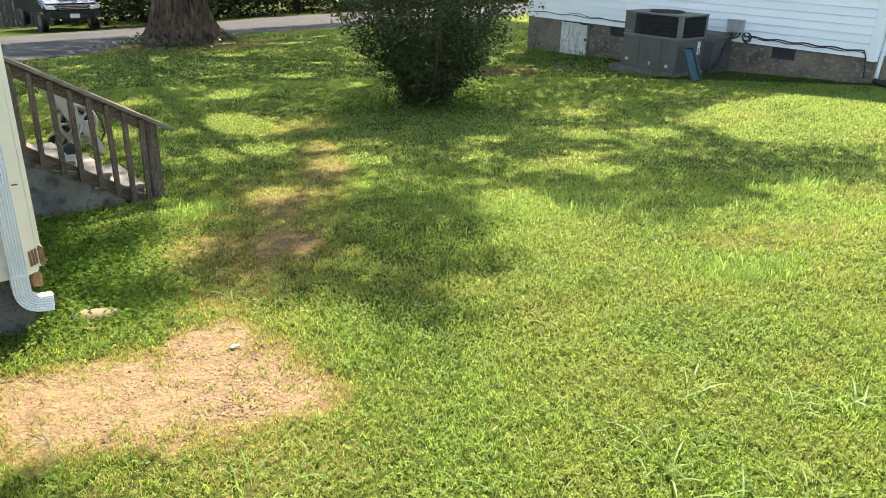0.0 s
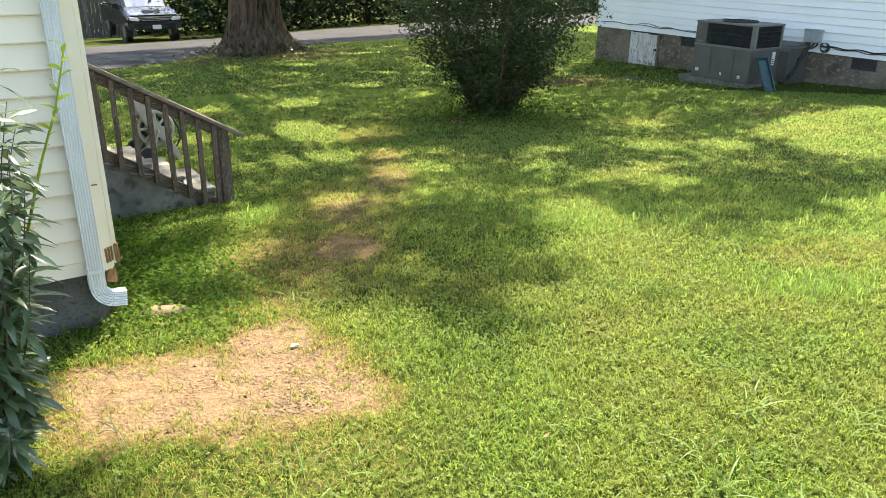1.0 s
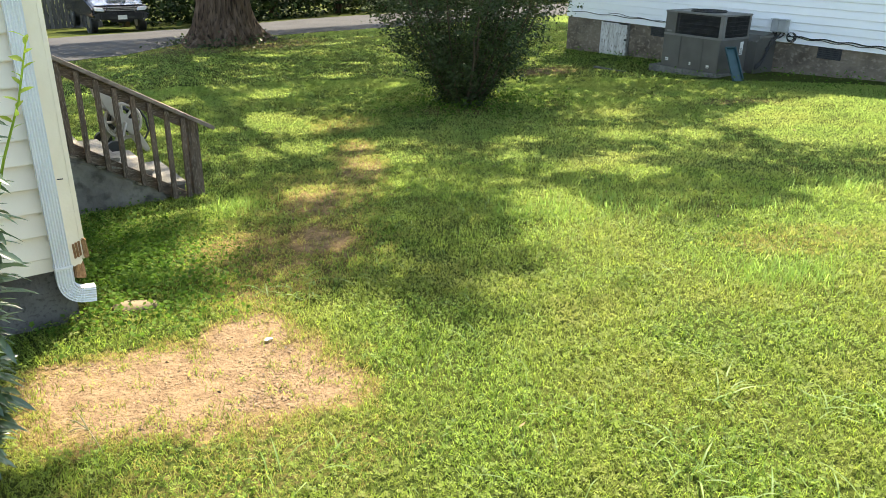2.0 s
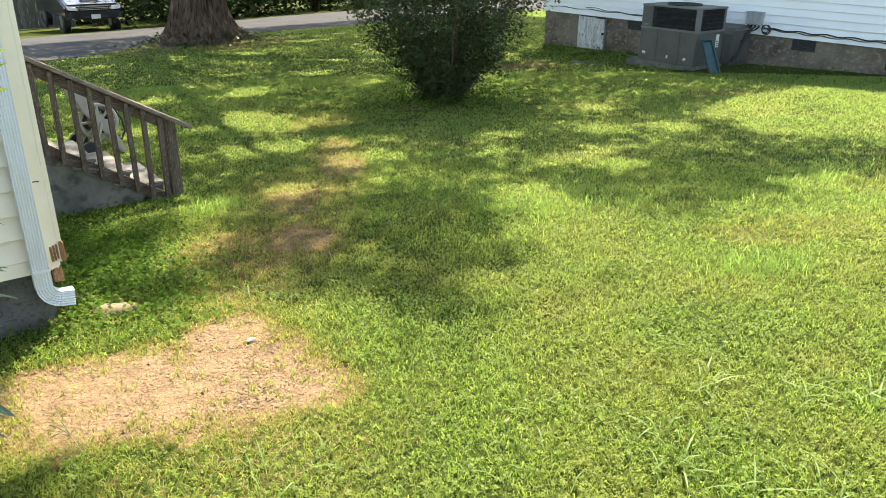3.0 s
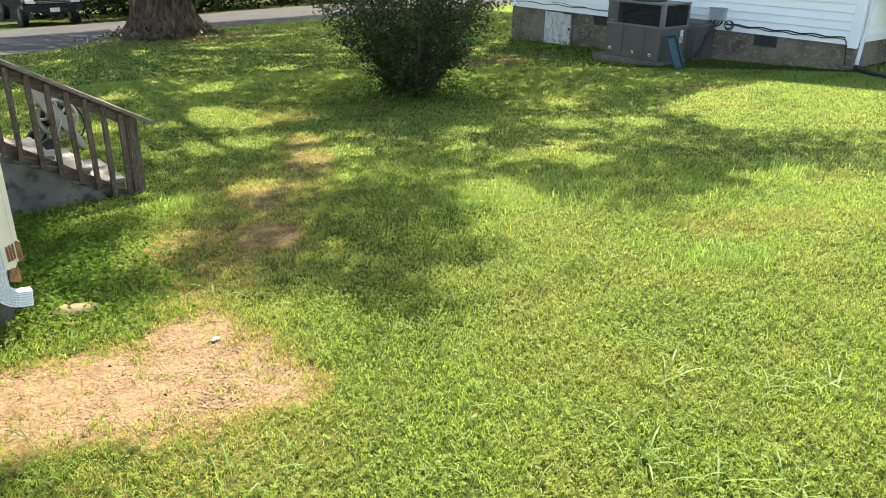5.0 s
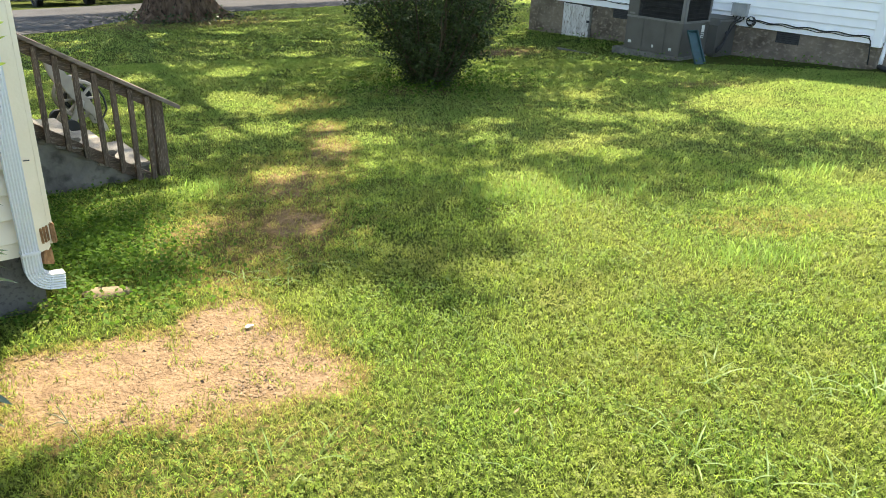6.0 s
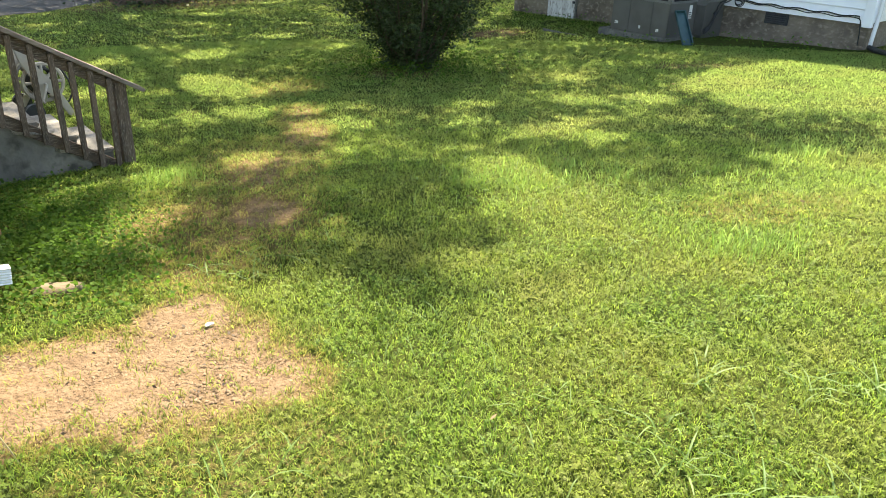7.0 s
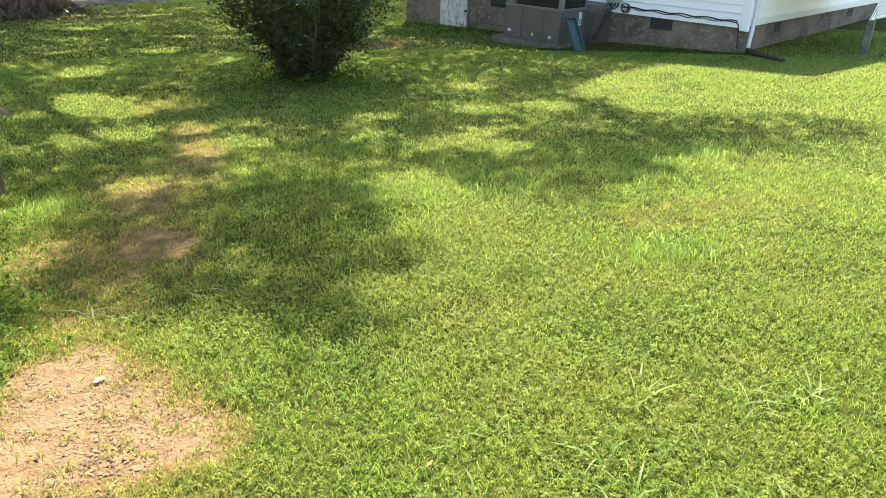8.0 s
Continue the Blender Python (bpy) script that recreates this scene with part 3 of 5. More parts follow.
# Crawl-space door of the white house: three planks of peeling paint in a dark gap.
cd = part("crawl_door", box(RX - 0.006, RX + 0.02, 10.99, 11.79, -0.58, 0.17), M_BLACK, white, "small plank crawl-space door with peeling white paint")
for y0, y1, zt in ((11.535, 11.755, 0.150), (11.29, 11.53, 0.152), (11.045, 11.285, 0.135)):
    part("plank", box(RX - 0.034, RX - 0.007, y0, y1, -0.55, zt, 0.004), M_PEEL, cd)
part("jamb", box(RX - 0.026, RX - 0.007, 10.985, 11.035, -0.56, 0.165, 0.003), M_CONC, cd)
part("jamb", box(RX - 0.026, RX - 0.007, 11.765, 11.80, -0.56, 0.165, 0.003), M_PEEL, cd)
part("hasp", box(RX - 0.05, RX - 0.035, 11.03, 11.10, -0.19, -0.14, 0.004), M_RUBBER, cd)
part("threshold", roughen(box(RX - 0.10, RX - 0.002, 10.95, 11.85, -0.62, -0.56, 0.01), 0.01, 9), M_CONC, cd)

# Corner downspout of the white house, bent, with a black drain hose on the grass.
wd = thing("downspout", (RX + 0.12, RY - 0.08, -0.15), "thin bent white downspout with a chipped foot", "downspout")
part("pipe", tube([(RX + 0.10, RY - 0.085, 2.7), (RX + 0.10, RY - 0.085, 0.9), (RX + 0.08, RY - 0.09, 0.35), (RX + 0.0, RY - 0.10, -0.02), (RX - 0.03, RY - 0.11, -0.14)], 0.031, 10), M_GUTTER, wd, smoothed=True)
part("strap", ring((RX + 0.10, RY - 0.085, 1.2), (0, 0, 1), 0.04, 0.006, 16), M_GUTTER, wd)
pts = [(RX - 0.03 - 0.62 * k / 40, RY - 0.10 - 0.75 * k / 40 + 0.05 * math.sin(k / 9), ground_z(RX - 0.3, RY - 0.5) + 0.034) for k in range(41)]
dr = part("drain_hose", tube(pts, [0.040 if k % 2 else 0.034 for k in range(41)], 12), M_RUBBER)
tagged(dr, "black corrugated drain hose lying on the grass", "drain pipe")

# Lattice-skirted deck corner beside the white house.
deck = thing("deck", (13.8, 3.6, ground_z(13.8, 3.6)), "white lattice-sided deck on a weathered wooden post", "deck")
part("post", box(13.60, 13.70, 3.50, 3.60, ground_z(13.7, 3.5) - 0.1, 0.50, 0.004), M_CONC, deck, "weathered grey deck post")
part("post", box(16.6, 16.7, 3.50, 3.60, ground_z(16.7, 3.5) - 0.1, 0.50, 0.004), M_CONC, deck)
part("floor", box(13.4, 17.0, 3.45, 5.08, 0.98, 1.02, 0.004), M_CONC, deck)
part("lattice_rail", box(13.42, 17.0, 3.50, 3.54, 0.46, 0.50, 0.003), M_WHITE, deck)
part("lattice_rail", box(13.42, 17.0, 3.50, 3.54, 0.94, 0.98, 0.003), M_WHITE, deck)
for k in range(-4, 30):
    x = 13.42 + 0.12 * k
    for s in (1, -1):
        a, b = (x, 0.49), (x + 0.46, 0.95)
        if s < 0:
            a, b = (x + 0.46, 0.49), (x, 0.95)
        if min(a[0], b[0]) < 13.42 or max(a[0], b[0]) > 16.98:
            continue
        y0 = 3.512 if s > 0 else 3.520
        part("slat", prism([(a[0] - 0.027, a[1]), (a[0] + 0.027, a[1]), (b[0] + 0.027, b[1]), (b[0] - 0.027, b[1])], "y", y0, y0 + 0.007), M_WHITE, deck)

# ---------- concrete steps with their rail ----------
steps = thing("porch_steps", (1.3, 6.95, ground_z(1.3, 6.9)), "chipped weathered concrete porch steps", "steps")
SY0, SY1 = 6.43, 7.20
for x1, zt in ((1.86, -0.25), (1.60, -0.11), (1.34, 0.03), (1.08, 0.17), (0.86, 0.31)):
    bm = bmesh.new()
    bm = box(0.64, x1 - 0.012, SY0 + 0.02, SY1 - 0.02, zt - (0.141 if zt > -0.2 else 0.55), zt - 0.035)
    part("riser_block", roughen(bm, 0.006, 6), M_CONC, steps)
    bm = box(max(x1 - 0.34, 0.63), x1, SY0, SY1, zt - 0.036, zt, 0.008)
    bmesh.ops.subdivide_edges(bm, edges=bm.edges[:], cuts=3, use_grid_fill=True)
    part("tread", roughen(bm, 0.007, 9), M_TREAD, steps, "pale concrete tread")
def step_side(outline, y0, y1, seed):
    """A thick rough-cast slab with chipped edges."""
    bm = prism(outline, "y", y0, y1, bevel=0.012)
    bmesh.ops.triangulate(bm, faces=bm.faces)
    bmesh.ops.subdivide_edges(bm, edges=bm.edges[:], cuts=3, use_grid_fill=True)
    for v in bm.verts:
        q = v.co + Vector((seed, 0, 0))
        v.co += noise.noise_vector(q * 5) * 0.016 + noise.noise_vector(q * 17) * 0.009
    return bm


part("side_wall", step_side([(0.635, -0.9), (0.635, 0.17), (0.97, 0.125), (1.12, 0.085), (1.137, -0.012), (1.39, -0.075), (1.412, -0.185), (1.66, -0.27), (1.70, -0.9)], SY0 - 0.05, SY0 + 0.03, 1), M_CHEEK, steps, "stained grey concrete cheek with chipped edges")
part("broken_ledge", step_side([(1.14, -0.02), (1.14, 0.012), (1.24, 0.004), (1.36, -0.035), (1.36, -0.055)], SY0 - 0.085, SY0 + 0.02, 2), M_TREAD, steps, "pale broken concrete ledge")
part("broken_ledge", step_side([(1.42, -0.195), (1.42, -0.165), (1.53, -0.18), (1.66, -0.245), (1.65, -0.265)], SY0 - 0.08, SY0 + 0.02, 5), M_TREAD, steps)

rail = thing("stair_railing", (1.5, 6.36, ground_z(1.5, 6.36)), "weathered dark brown wooden stair railing", "railing")


def slope_bar(name, x0, z0, x1, z1, thick, y0, y1, material, label=""):
    d = Vector((x1 - x0, z1 - z0)).normalized()
    nx, nz = -d.y * thick, d.x * thick
    return part(name, prism([(x0, z0), (x1, z1), (x1 - nx, z1 - nz), (x0 - nx, z0 - nz)], "y", y0, y1, bevel=0.004), material, rail, label)


def top_z(x):
    return 0.90 - 0.583 * (x - 0.96)


def low_z(x):
    return 0.235 - 0.652 * (x - 0.97)


slope_bar("hand_rail", 0.64, top_z(0.64), 2.12, top_z(2.12), 0.030, 6.285, 6.425, M_CAP, "sun-bleached flat cap board")
slope_bar("upper_rail", 0.64, top_z(0.64) - 0.034, 1.985, top_z(1.985) - 0.034, 0.088, 6.338, 6.378, M_WOODX)
slope_bar("lower_rail", 0.64, low_z(0.64), 1.90, low_z(1.90), 0.088, 6.352, 6.390, M_WOODX)
for k in range(10):
    x = 1.855 - 0.127 * k
    bm = box(x - 0.019, x + 0.019, 6.297, 6.335, low_z(x) - 0.10, top_z(x) - 0.045, 0.002)
    bmesh.ops.rotate(bm, verts=bm.verts, cent=(x, 6.32, top_z(x)), matrix=Matrix.Rotation(radians(random.uniform(-1.2, 1.2)), 3, "Y"))
    part("baluster", bm, M_WOOD, rail)
part("post", box(1.895, 1.985, 6.33, 6.42, ground_z(1.94, 6.36) - 0.10, top_z(1.94) - 0.040, 0.005), M_WOOD, rail, "square newel post")

# ---------- packaged air conditioner ----------
AX0, AX1, AY0, AY1 = 11.44, 12.22, 7.80, 9.00
AZ0, AZM, AZ1 = -0.31, 0.25, 0.66
ac = thing("air_conditioner", (11.83, 8.4, AZ0), "large grey packaged air conditioner on a concrete pad", "air conditioner")
part("lower_cabinet", box(AX0, AX1, AY0, AY1, AZ0, AZM, 0.006), M_AC, ac)
part("seam_band", box(AX0 - 0.012, AX1 + 0.004, AY0 - 0.012, AY1 + 0.004, AZM - 0.004, AZM + 0.028, 0.004), M_ACTOP, ac)
core = part("coil", box(AX0 + 0.02, AX1 - 0.02, AY0 + 0.02, AY1 - 0.02, AZM + 0.025, AZ1 - 0.03), M_BLACK, ac, "black finned coil behind wire guards")
for k in range(46):
    y = AY0 + 0.04 + k * 0.0205
    if y < AY1 - 0.28:
        part("fin", box(AX0 + 0.008, AX0 + 0.02, y, y + 0.004, AZM + 0.03, AZ1 - 0.035), M_INK, core)
for k in range(34):
    x = AX0 + 0.045 + k * 0.0205
    if x < AX1 - 0.04:
        part("fin", box(x, x + 0.004, AY0 + 0.008, AY0 + 0.02, AZM + 0.03, AZ1 - 0.035), M_INK, core)
for k in range(5):
    z = AZM + 0.08 + k * 0.07
    part("guard_wire", tube([(AX0 + 0.004, AY0 + 0.05, z), (AX0 + 0.004, AY1 - 0.25, z)], 0.003, 5), M_INK, core)
    part("guard_wire", tube([(AX0 + 0.05, AY0 + 0.004, z), (AX1 - 0.04, AY0 + 0.004, z)], 0.003, 5), M_INK, core)
part("end_panel", box(AX0, AX0 + 0.3, AY1 - 0.235, AY1, AZM + 0.026, AZ1 - 0.02, 0.004), M_AC, ac)
for x0, x1, y0, y1 in ((AX0 - 0.004, AX0 + 0.07, AY0 - 0.004, AY0 + 0.07), (AX1 - 0.05, AX1, AY0 - 0.004, AY0 + 0.05), (AX1 - 0.05, AX1, AY1 - 0.05, AY1)):
    part("corner_post", box(x0, x1, y0, y1, AZM + 0.026, AZ1 - 0.02, 0.004), M_ACTOP, ac)
top = box(AX0 - 0.014, AX1 + 0.014, AY0 - 0.014, AY1 + 0.014, AZ1 - 0.03, AZ1, 0.008)
part("top_panel", top, M_ACTOP, ac)
fan = part("fan_guard", ring((11.83, 8.40, AZ1 + 0.012), (0, 0, 1), 0.29, 0.016, 36), M_INK, ac, "round black fan guard")
for r in (0.06, 0.12, 0.18, 0.24):
    part("guard_ring", ring((11.83, 8.40, AZ1 + 0.022), (0, 0, 1), r, 0.004, 28), M_INK, fan)
part("fan_well", prism([(11.83 + 0.27 * math.cos(a), 8.40 + 0.27 * math.sin(a)) for a in (2 * math.pi * k / 32 for k in range(32))], "z", AZ1, AZ1 + 0.006), M_BLACK, ac)
for y0, y1 in ((AY0 + 0.012, AY0 + 0.33), (AY0 + 0.345, AY0 + 0.80), (AY0 + 0.815, AY1 - 0.012)):
    part("access_panel", box(AX0 - 0.008, AX0, y0, y1, AZ0 + 0.02, AZM - 0.012, 0.003), M_AC, ac)
for y0, z0, w, h in ((AY0 + 0.17, -0.235, 0.055, 0.05), (AY0 + 0.55, -0.225, 0.035, 0.05), (AY1 - 0.16, -0.20, 0.07, 0.045)):
    st = part("sticker", box(AX0 - 0.011, AX0 - 0.0085, y0, y0 + w, z0, z0 + h), M_LABEL, ac, "small white sticker with dark print")
    part("print_bar", box(AX0 - 0.0125, AX0 - 0.0112, y0 + 0.01, y0 + w - 0.01, z0 + 0.012, z0 + 0.022), M_INK, st)
st = part("sticker", box(AX1 - 0.22, AX1 - 0.13, AY0 - 0.004, AY0 - 0.001, -0.02, 0.20), M_LABEL, ac, "tall white rating label")
for k in range(3):
    part("print_bar", box(AX1 - 0.21, AX1 - 0.145, AY0 - 0.0055, AY0 - 0.0042, 0.0 + 0.035 * k, 0.014 + 0.035 * k), M_INK, st)
part("nameplate", box(AX0 - 0.004, AX0 - 0.001, AY1 - 0.16, AY1 - 0.05, AZM + 0.05, AZM + 0.08), M_ACTOP, ac)

pad = part("concrete_pad", roughen(box(AX0 - 0.06, AX1 + 0.3, AY0 - 0.03, AY1 + 0.22, -0.62, -0.312, 0.012), 0.006, 8), M_CONC)
tagged(pad, "mossy grey concrete pad under the air conditioner", "concrete pad")

duct = thing("duct_hood", (12.5, 8.3, -0.4), "grey sheet-metal duct hood against the foundation", "duct")
part("hood", prism([(12.225, -0.30), (12.225, 0.20), (12.40, 0.30), (RX - 0.045, 0.33), (RX - 0.003, 0.18), (RX - 0.003, -0.45), (12.30, -0.45)], "y", 7.63, 8.95, bevel=0.005), M_AC, duct)
part("flange", box(12.26, RX - 0.046, 7.615, 7.632, 0.255, 0.285, 0.003), M_ACTOP, duct)

# Splash trough leaning on the unit's corner.
tr = thing("splash_trough", (11.27, 7.24, ground_z(11.27, 7.24)), "faded teal plastic splash trough leaning on the air conditioner", "splash block")
foot, head = Vector((11.20, 7.22, ground_z(11.2, 7.22) + 0.01)), Vector((11.50, 7.66, 0.13))
along = (head - foot).normalized()
sdv = Vector((0.72, -0.60, 0.0)).normalized()
sdv = (sdv - along * sdv.dot(along)).normalized()
nrm = sdv.cross(along)
nrm = nrm if nrm.x < 0 else -nrm


def slab(a0, a1, s0, s1, n0, n1):
    bm = box(s0, s1, a0, a1, n0, n1, 0.004)
    m4 = Matrix((( sdv.x, along.x, nrm.x, foot.x), (sdv.y, along.y, nrm.y, foot.y), (sdv.z, along.z, nrm.z, foot.z), (0, 0, 0, 1)))
    bmesh.ops.transform(bm, matrix=m4, verts=bm.verts)
    return bm


ll = (head - foot).length
part("trough_floor", slab(0, ll, -0.085, 0.085, 0, 0.012), M_TEAL, tr)
part("trough_side", slab(0, ll, -0.09, -0.072, 0.010, 0.06), M_TEAL, tr)
part("trough_side", slab(0, ll, 0.072, 0.09, 0.010, 0.06), M_TEAL, tr)
part("trough_end", slab(ll - 0.02, ll, -0.071, 0.071, 0.012, 0.055), M_TEAL, tr)

# Disconnect box, conduits and cables on the white wall.
mb = thing("disconnect_box", (RX - 0.06, 7.56, 0.33), "grey electrical disconnect box on white siding", "electrical box")
part("body", box(RX - 0.13, RX - 0.03, 7.42, 7.71, 0.35, 0.555, 0.006), M_BOX, mb)
part("door", box(RX - 0.142, RX - 0.131, 7.425, 7.56, 0.355, 0.55, 0.004), M_BOX, mb)
part("door", box(RX - 0.142, RX - 0.131, 7.57, 7.705, 0.355, 0.55, 0.004), M_BOX, mb)
part("hood", box(RX - 0.155, RX - 0.03, 7.41, 7.72, 0.556, 0.57, 0.003), M_BOX, mb)
cb = thing("conduit_bundle", (RX - 0.1, 7.7, 0.0), "black flexible conduits looping down to the air conditioner", "conduit")
for k in range(4):
    y = 7.46 + 0.07 * k
    part("conduit", tube([(RX - 0.09, y, 0.36), (RX - 0.10, y, 0.31), (RX - 0.12, y + 0.04, 0.27), (RX - 0.16, y + 0.10, 0.24), (RX - 0.22, y + 0.10, 0.19 - 0.01 * k),
                          (RX - 0.30 - 0.02 * k, 7.60 - 0.012 * k, 0.02), (RX - 0.45, 7.59, -0.14 - 0.02 * k), (12.25, 7.60, -0.2 - 0.02 * k)], 0.014, 8), M_RUBBER, cb, smoothed=True)
for k in range(3):
    part("cable_coil", ring((RX - 0.06 - 0.008 * k, 7.33 + 0.006 * k, 0.28 + 0.008 * k), (1, 0.1, 0.05), 0.082 - 0.008 * k, 0.007, 24), M_RUBBER, cb)
part("cable_coil", tube([(RX - 0.07, 7.25, 0.27), (RX - 0.075, 7.33, 0.30), (RX - 0.07, 7.40, 0.33)], 0.008, 6), M_RUBBER, cb)


def wall_cable(y0, y1, z0, z1, sag, r, seed):
    random.seed(seed)
    n = 26
    ph = random.uniform(0, 6)
    pts = [(RX - 0.052 - 0.006 * math.sin(k + ph), y0 + (y1 - y0) * k / n, z0 + (z1 - z0) * k / n - sag * math.sin(math.pi * k / n) + 0.012 * math.sin(1.1 * k + ph)) for k in range(n + 1)]
    ob = part("wall_cable", tube(pts, r, 6), M_RUBBER, None, smoothed=True)
    tagged(ob, "black cable sagging along white siding", "cable", "cables on the siding")


wall_cable(5.30, 7.40, 0.285, 0.30, 0.00, 0.011, 1)
wall_cable(5.30, 7.35, 0.265, 0.29, 0.015, 0.007, 2)
wall_cable(9.02, 12.7, 0.29, 0.31, 0.0, 0.008, 3)
wall_cable(9.02, 11.6, 0.30, 0.36, 0.03, 0.006, 4)
tl = part("wall_cable", tube([(RX - 0.055, 5.31, 0.275), (RX - 0.062, 5.27, 0.23), (RX - 0.06, 5.255, 0.14), (RX - 0.03, 5.25, 0.02), (RX - 0.025, 5.24, -0.14)], 0.009, 6), M_RUBBER, None, smoothed=True)
tagged(tl, "black cable dropping to the ground at the house corner", "cable", "cables on the siding")
random.seed(5)
bd = part("loose_board", roughen(box(10.9, 10.96, 9.05, 10.15, -0.52, -0.44, 0.006), 0.012, 5), M_CONC)
tagged(bd, "weathered grey board half sunk in grass", "board")

# ---------- hose reel ----------
HX, HY = 1.86, 8.70
HZ = ground_z(HX, HY)
reel = thing("hose_reel", (HX, HY, HZ), "beige plastic hose reel cart with a black hose", "hose reel")
for y in (HY - 0.20, HY + 0.20):
    fr = prism([(HX - 0.21, HZ + 0.74), (HX - 0.15, HZ + 0.76), (HX - 0.02, HZ + 0.52), (HX + 0.10, HZ + 0.36), (HX + 0.24, HZ + 0.06), (HX + 0.25, HZ + 0.0), (HX + 0.20, HZ + 0.0),
                (HX + 0.10, HZ + 0.20), (HX - 0.02, HZ + 0.32), (HX - 0.12, HZ + 0.46), (HX - 0.18, HZ + 0.60)], "y", y - 0.022, y + 0.022, bevel=0.008)
    part("side_frame", fr, M_TAN, reel)
    part("leg", prism([(HX - 0.02, HZ + 0.40), (HX + 0.05, HZ + 0.36), (HX - 0.02, HZ + 0.20), (HX - 0.12, HZ + 0.05), (HX - 0.20, HZ + 0.05), (HX - 0.08, HZ + 0.22)], "y", y - 0.018, y + 0.018, bevel=0.006), M_TAN, reel)
part("handle", tube([(HX - 0.18, HY - 0.22, HZ + 0.735), (HX - 0.18, HY + 0.22, HZ + 0.735)], 0.022, 10), M_TAN, reel)
for y in (HY - 0.14, HY + 0.14):
    dk = part("drum_flange", ring((HX + 0.02, y, HZ + 0.36), (0, 1, 0), 0.185, 0.020, 28), M_TAN, reel)
    part("flange_hub", tube([(HX + 0.02, y - 0.03, HZ + 0.36), (HX + 0.02, y + 0.03, HZ + 0.36)], 0.06, 16), M_TAN, dk)
    for k in range(8):
        a = 2 * math.pi * k / 8
        part("spoke", tube([(HX + 0.02 + 0.05 * math.cos(a), y, HZ + 0.36 + 0.05 * math.sin(a)), (HX + 0.02 + 0.18 * math.cos(a), y, HZ + 0.36 + 0.18 * math.sin(a))], 0.016, 8), M_TAN, dk)
hs = bmesh.new()
pts = [(HX + 0.02 + (0.12 + 0.006 * (k // 80)) * math.cos(2 * math.pi * k / 20), HY - 0.11 + 0.22 * abs(((k / 80) % 2) - 1), HZ + 0.36 + (0.12 + 0.006 * (k // 80)) * math.sin(2 * math.pi * k / 20)) for k in range(240)]
part("wound_hose", tube(pts, 0.011, 6, hs), M_RUBBER, reel, "black wound hose", smoothed=True)
part("loose_hose", tube([(HX + 0.10, HY + 0.02, HZ + 0.53), (HX + 0.22, HY, HZ + 0.47), (HX + 0.29, HY - 0.02, HZ + 0.33), (HX + 0.30, HY - 0.04, HZ + 0.20), (HX + 0.25, HY - 0.05, HZ + 0.12), (HX + 0.16, HY - 0.04, HZ + 0.10)], 0.011, 8), M_RUBBER, reel, smoothed=True)
part("crank", tube([(HX + 0.02, HY - 0.17, HZ + 0.36), (HX + 0.02, HY - 0.27, HZ + 0.36), (HX - 0.04, HY - 0.27, HZ + 0.20), (HX - 0.04, HY - 0.34, HZ + 0.20)], 0.012, 8), M_TAN, reel, smoothed=True)
for y in (HY - 0.26, HY + 0.26):
    part("wheel", tube([(HX - 0.13, y - 0.03, HZ + 0.09), (HX - 0.13, y + 0.03, HZ + 0.09)], 0.092, 18), M_RUBBER, reel)

# ---------- parked car ----------
def wheel_tyre(car, x, y, z):
    ty = part("wheel", tube([(x - 0.11, y, z), (x - 0.10, y, z), (x + 0.10, y, z), (x + 0.11, y, z)], [0.34, 0.385, 0.385, 0.34], 26), M_RUBBER, car, "black tyre", smoothed=False)
    part("rim", tube([(x - 0.118, y, z), (x + 0.118, y, z)], 0.215, 16), M_CHROME, ty)


CX, CY = 6.72, 28.35
CZ = ground_z(CX, 29.5)
car = thing("suv", (CX, CY + 2.2, CZ), "black mid-size SUV parked beyond the street", "car")
W = 0.93
b1 = prism([(CY + 0.0, CZ + 0.55), (CY - 0.02, CZ + 0.66), (CY + 0.03, CZ + 0.88), (CY + 0.14, CZ + 0.96), (CY + 1.15, CZ + 1.17), (CY + 4.60, CZ + 1.17), (CY + 4.66, CZ + 0.45), (CY + 4.2, CZ + 0.50), (CY + 0.45, CZ + 0.52)], "x", CX - W, CX + W, bevel=0.09)
part("body", b1, M_CARBODY, car, smoothed=False)
cab = prism([(CY + 1.12, CZ + 1.12), (CY + 1.78, CZ + 1.66), (CY + 2.1, CZ + 1.76), (CY + 4.25, CZ + 1.72), (CY + 4.55, CZ + 1.12)], "x", CX - 0.78, CX + 0.78, bevel=0.06)
part("cabin", cab, M_CARBODY, car)
part("windscreen", prism([(CY + 1.16, CZ + 1.19), (CY + 1.70, CZ + 1.63), (CY + 1.76, CZ + 1.63), (CY + 1.22, CZ + 1.16)], "x", CX - 0.68, CX + 0.68, bevel=0.008), M_GLASS, car, "windscreen with reflected sky put into its pale metallic tint")
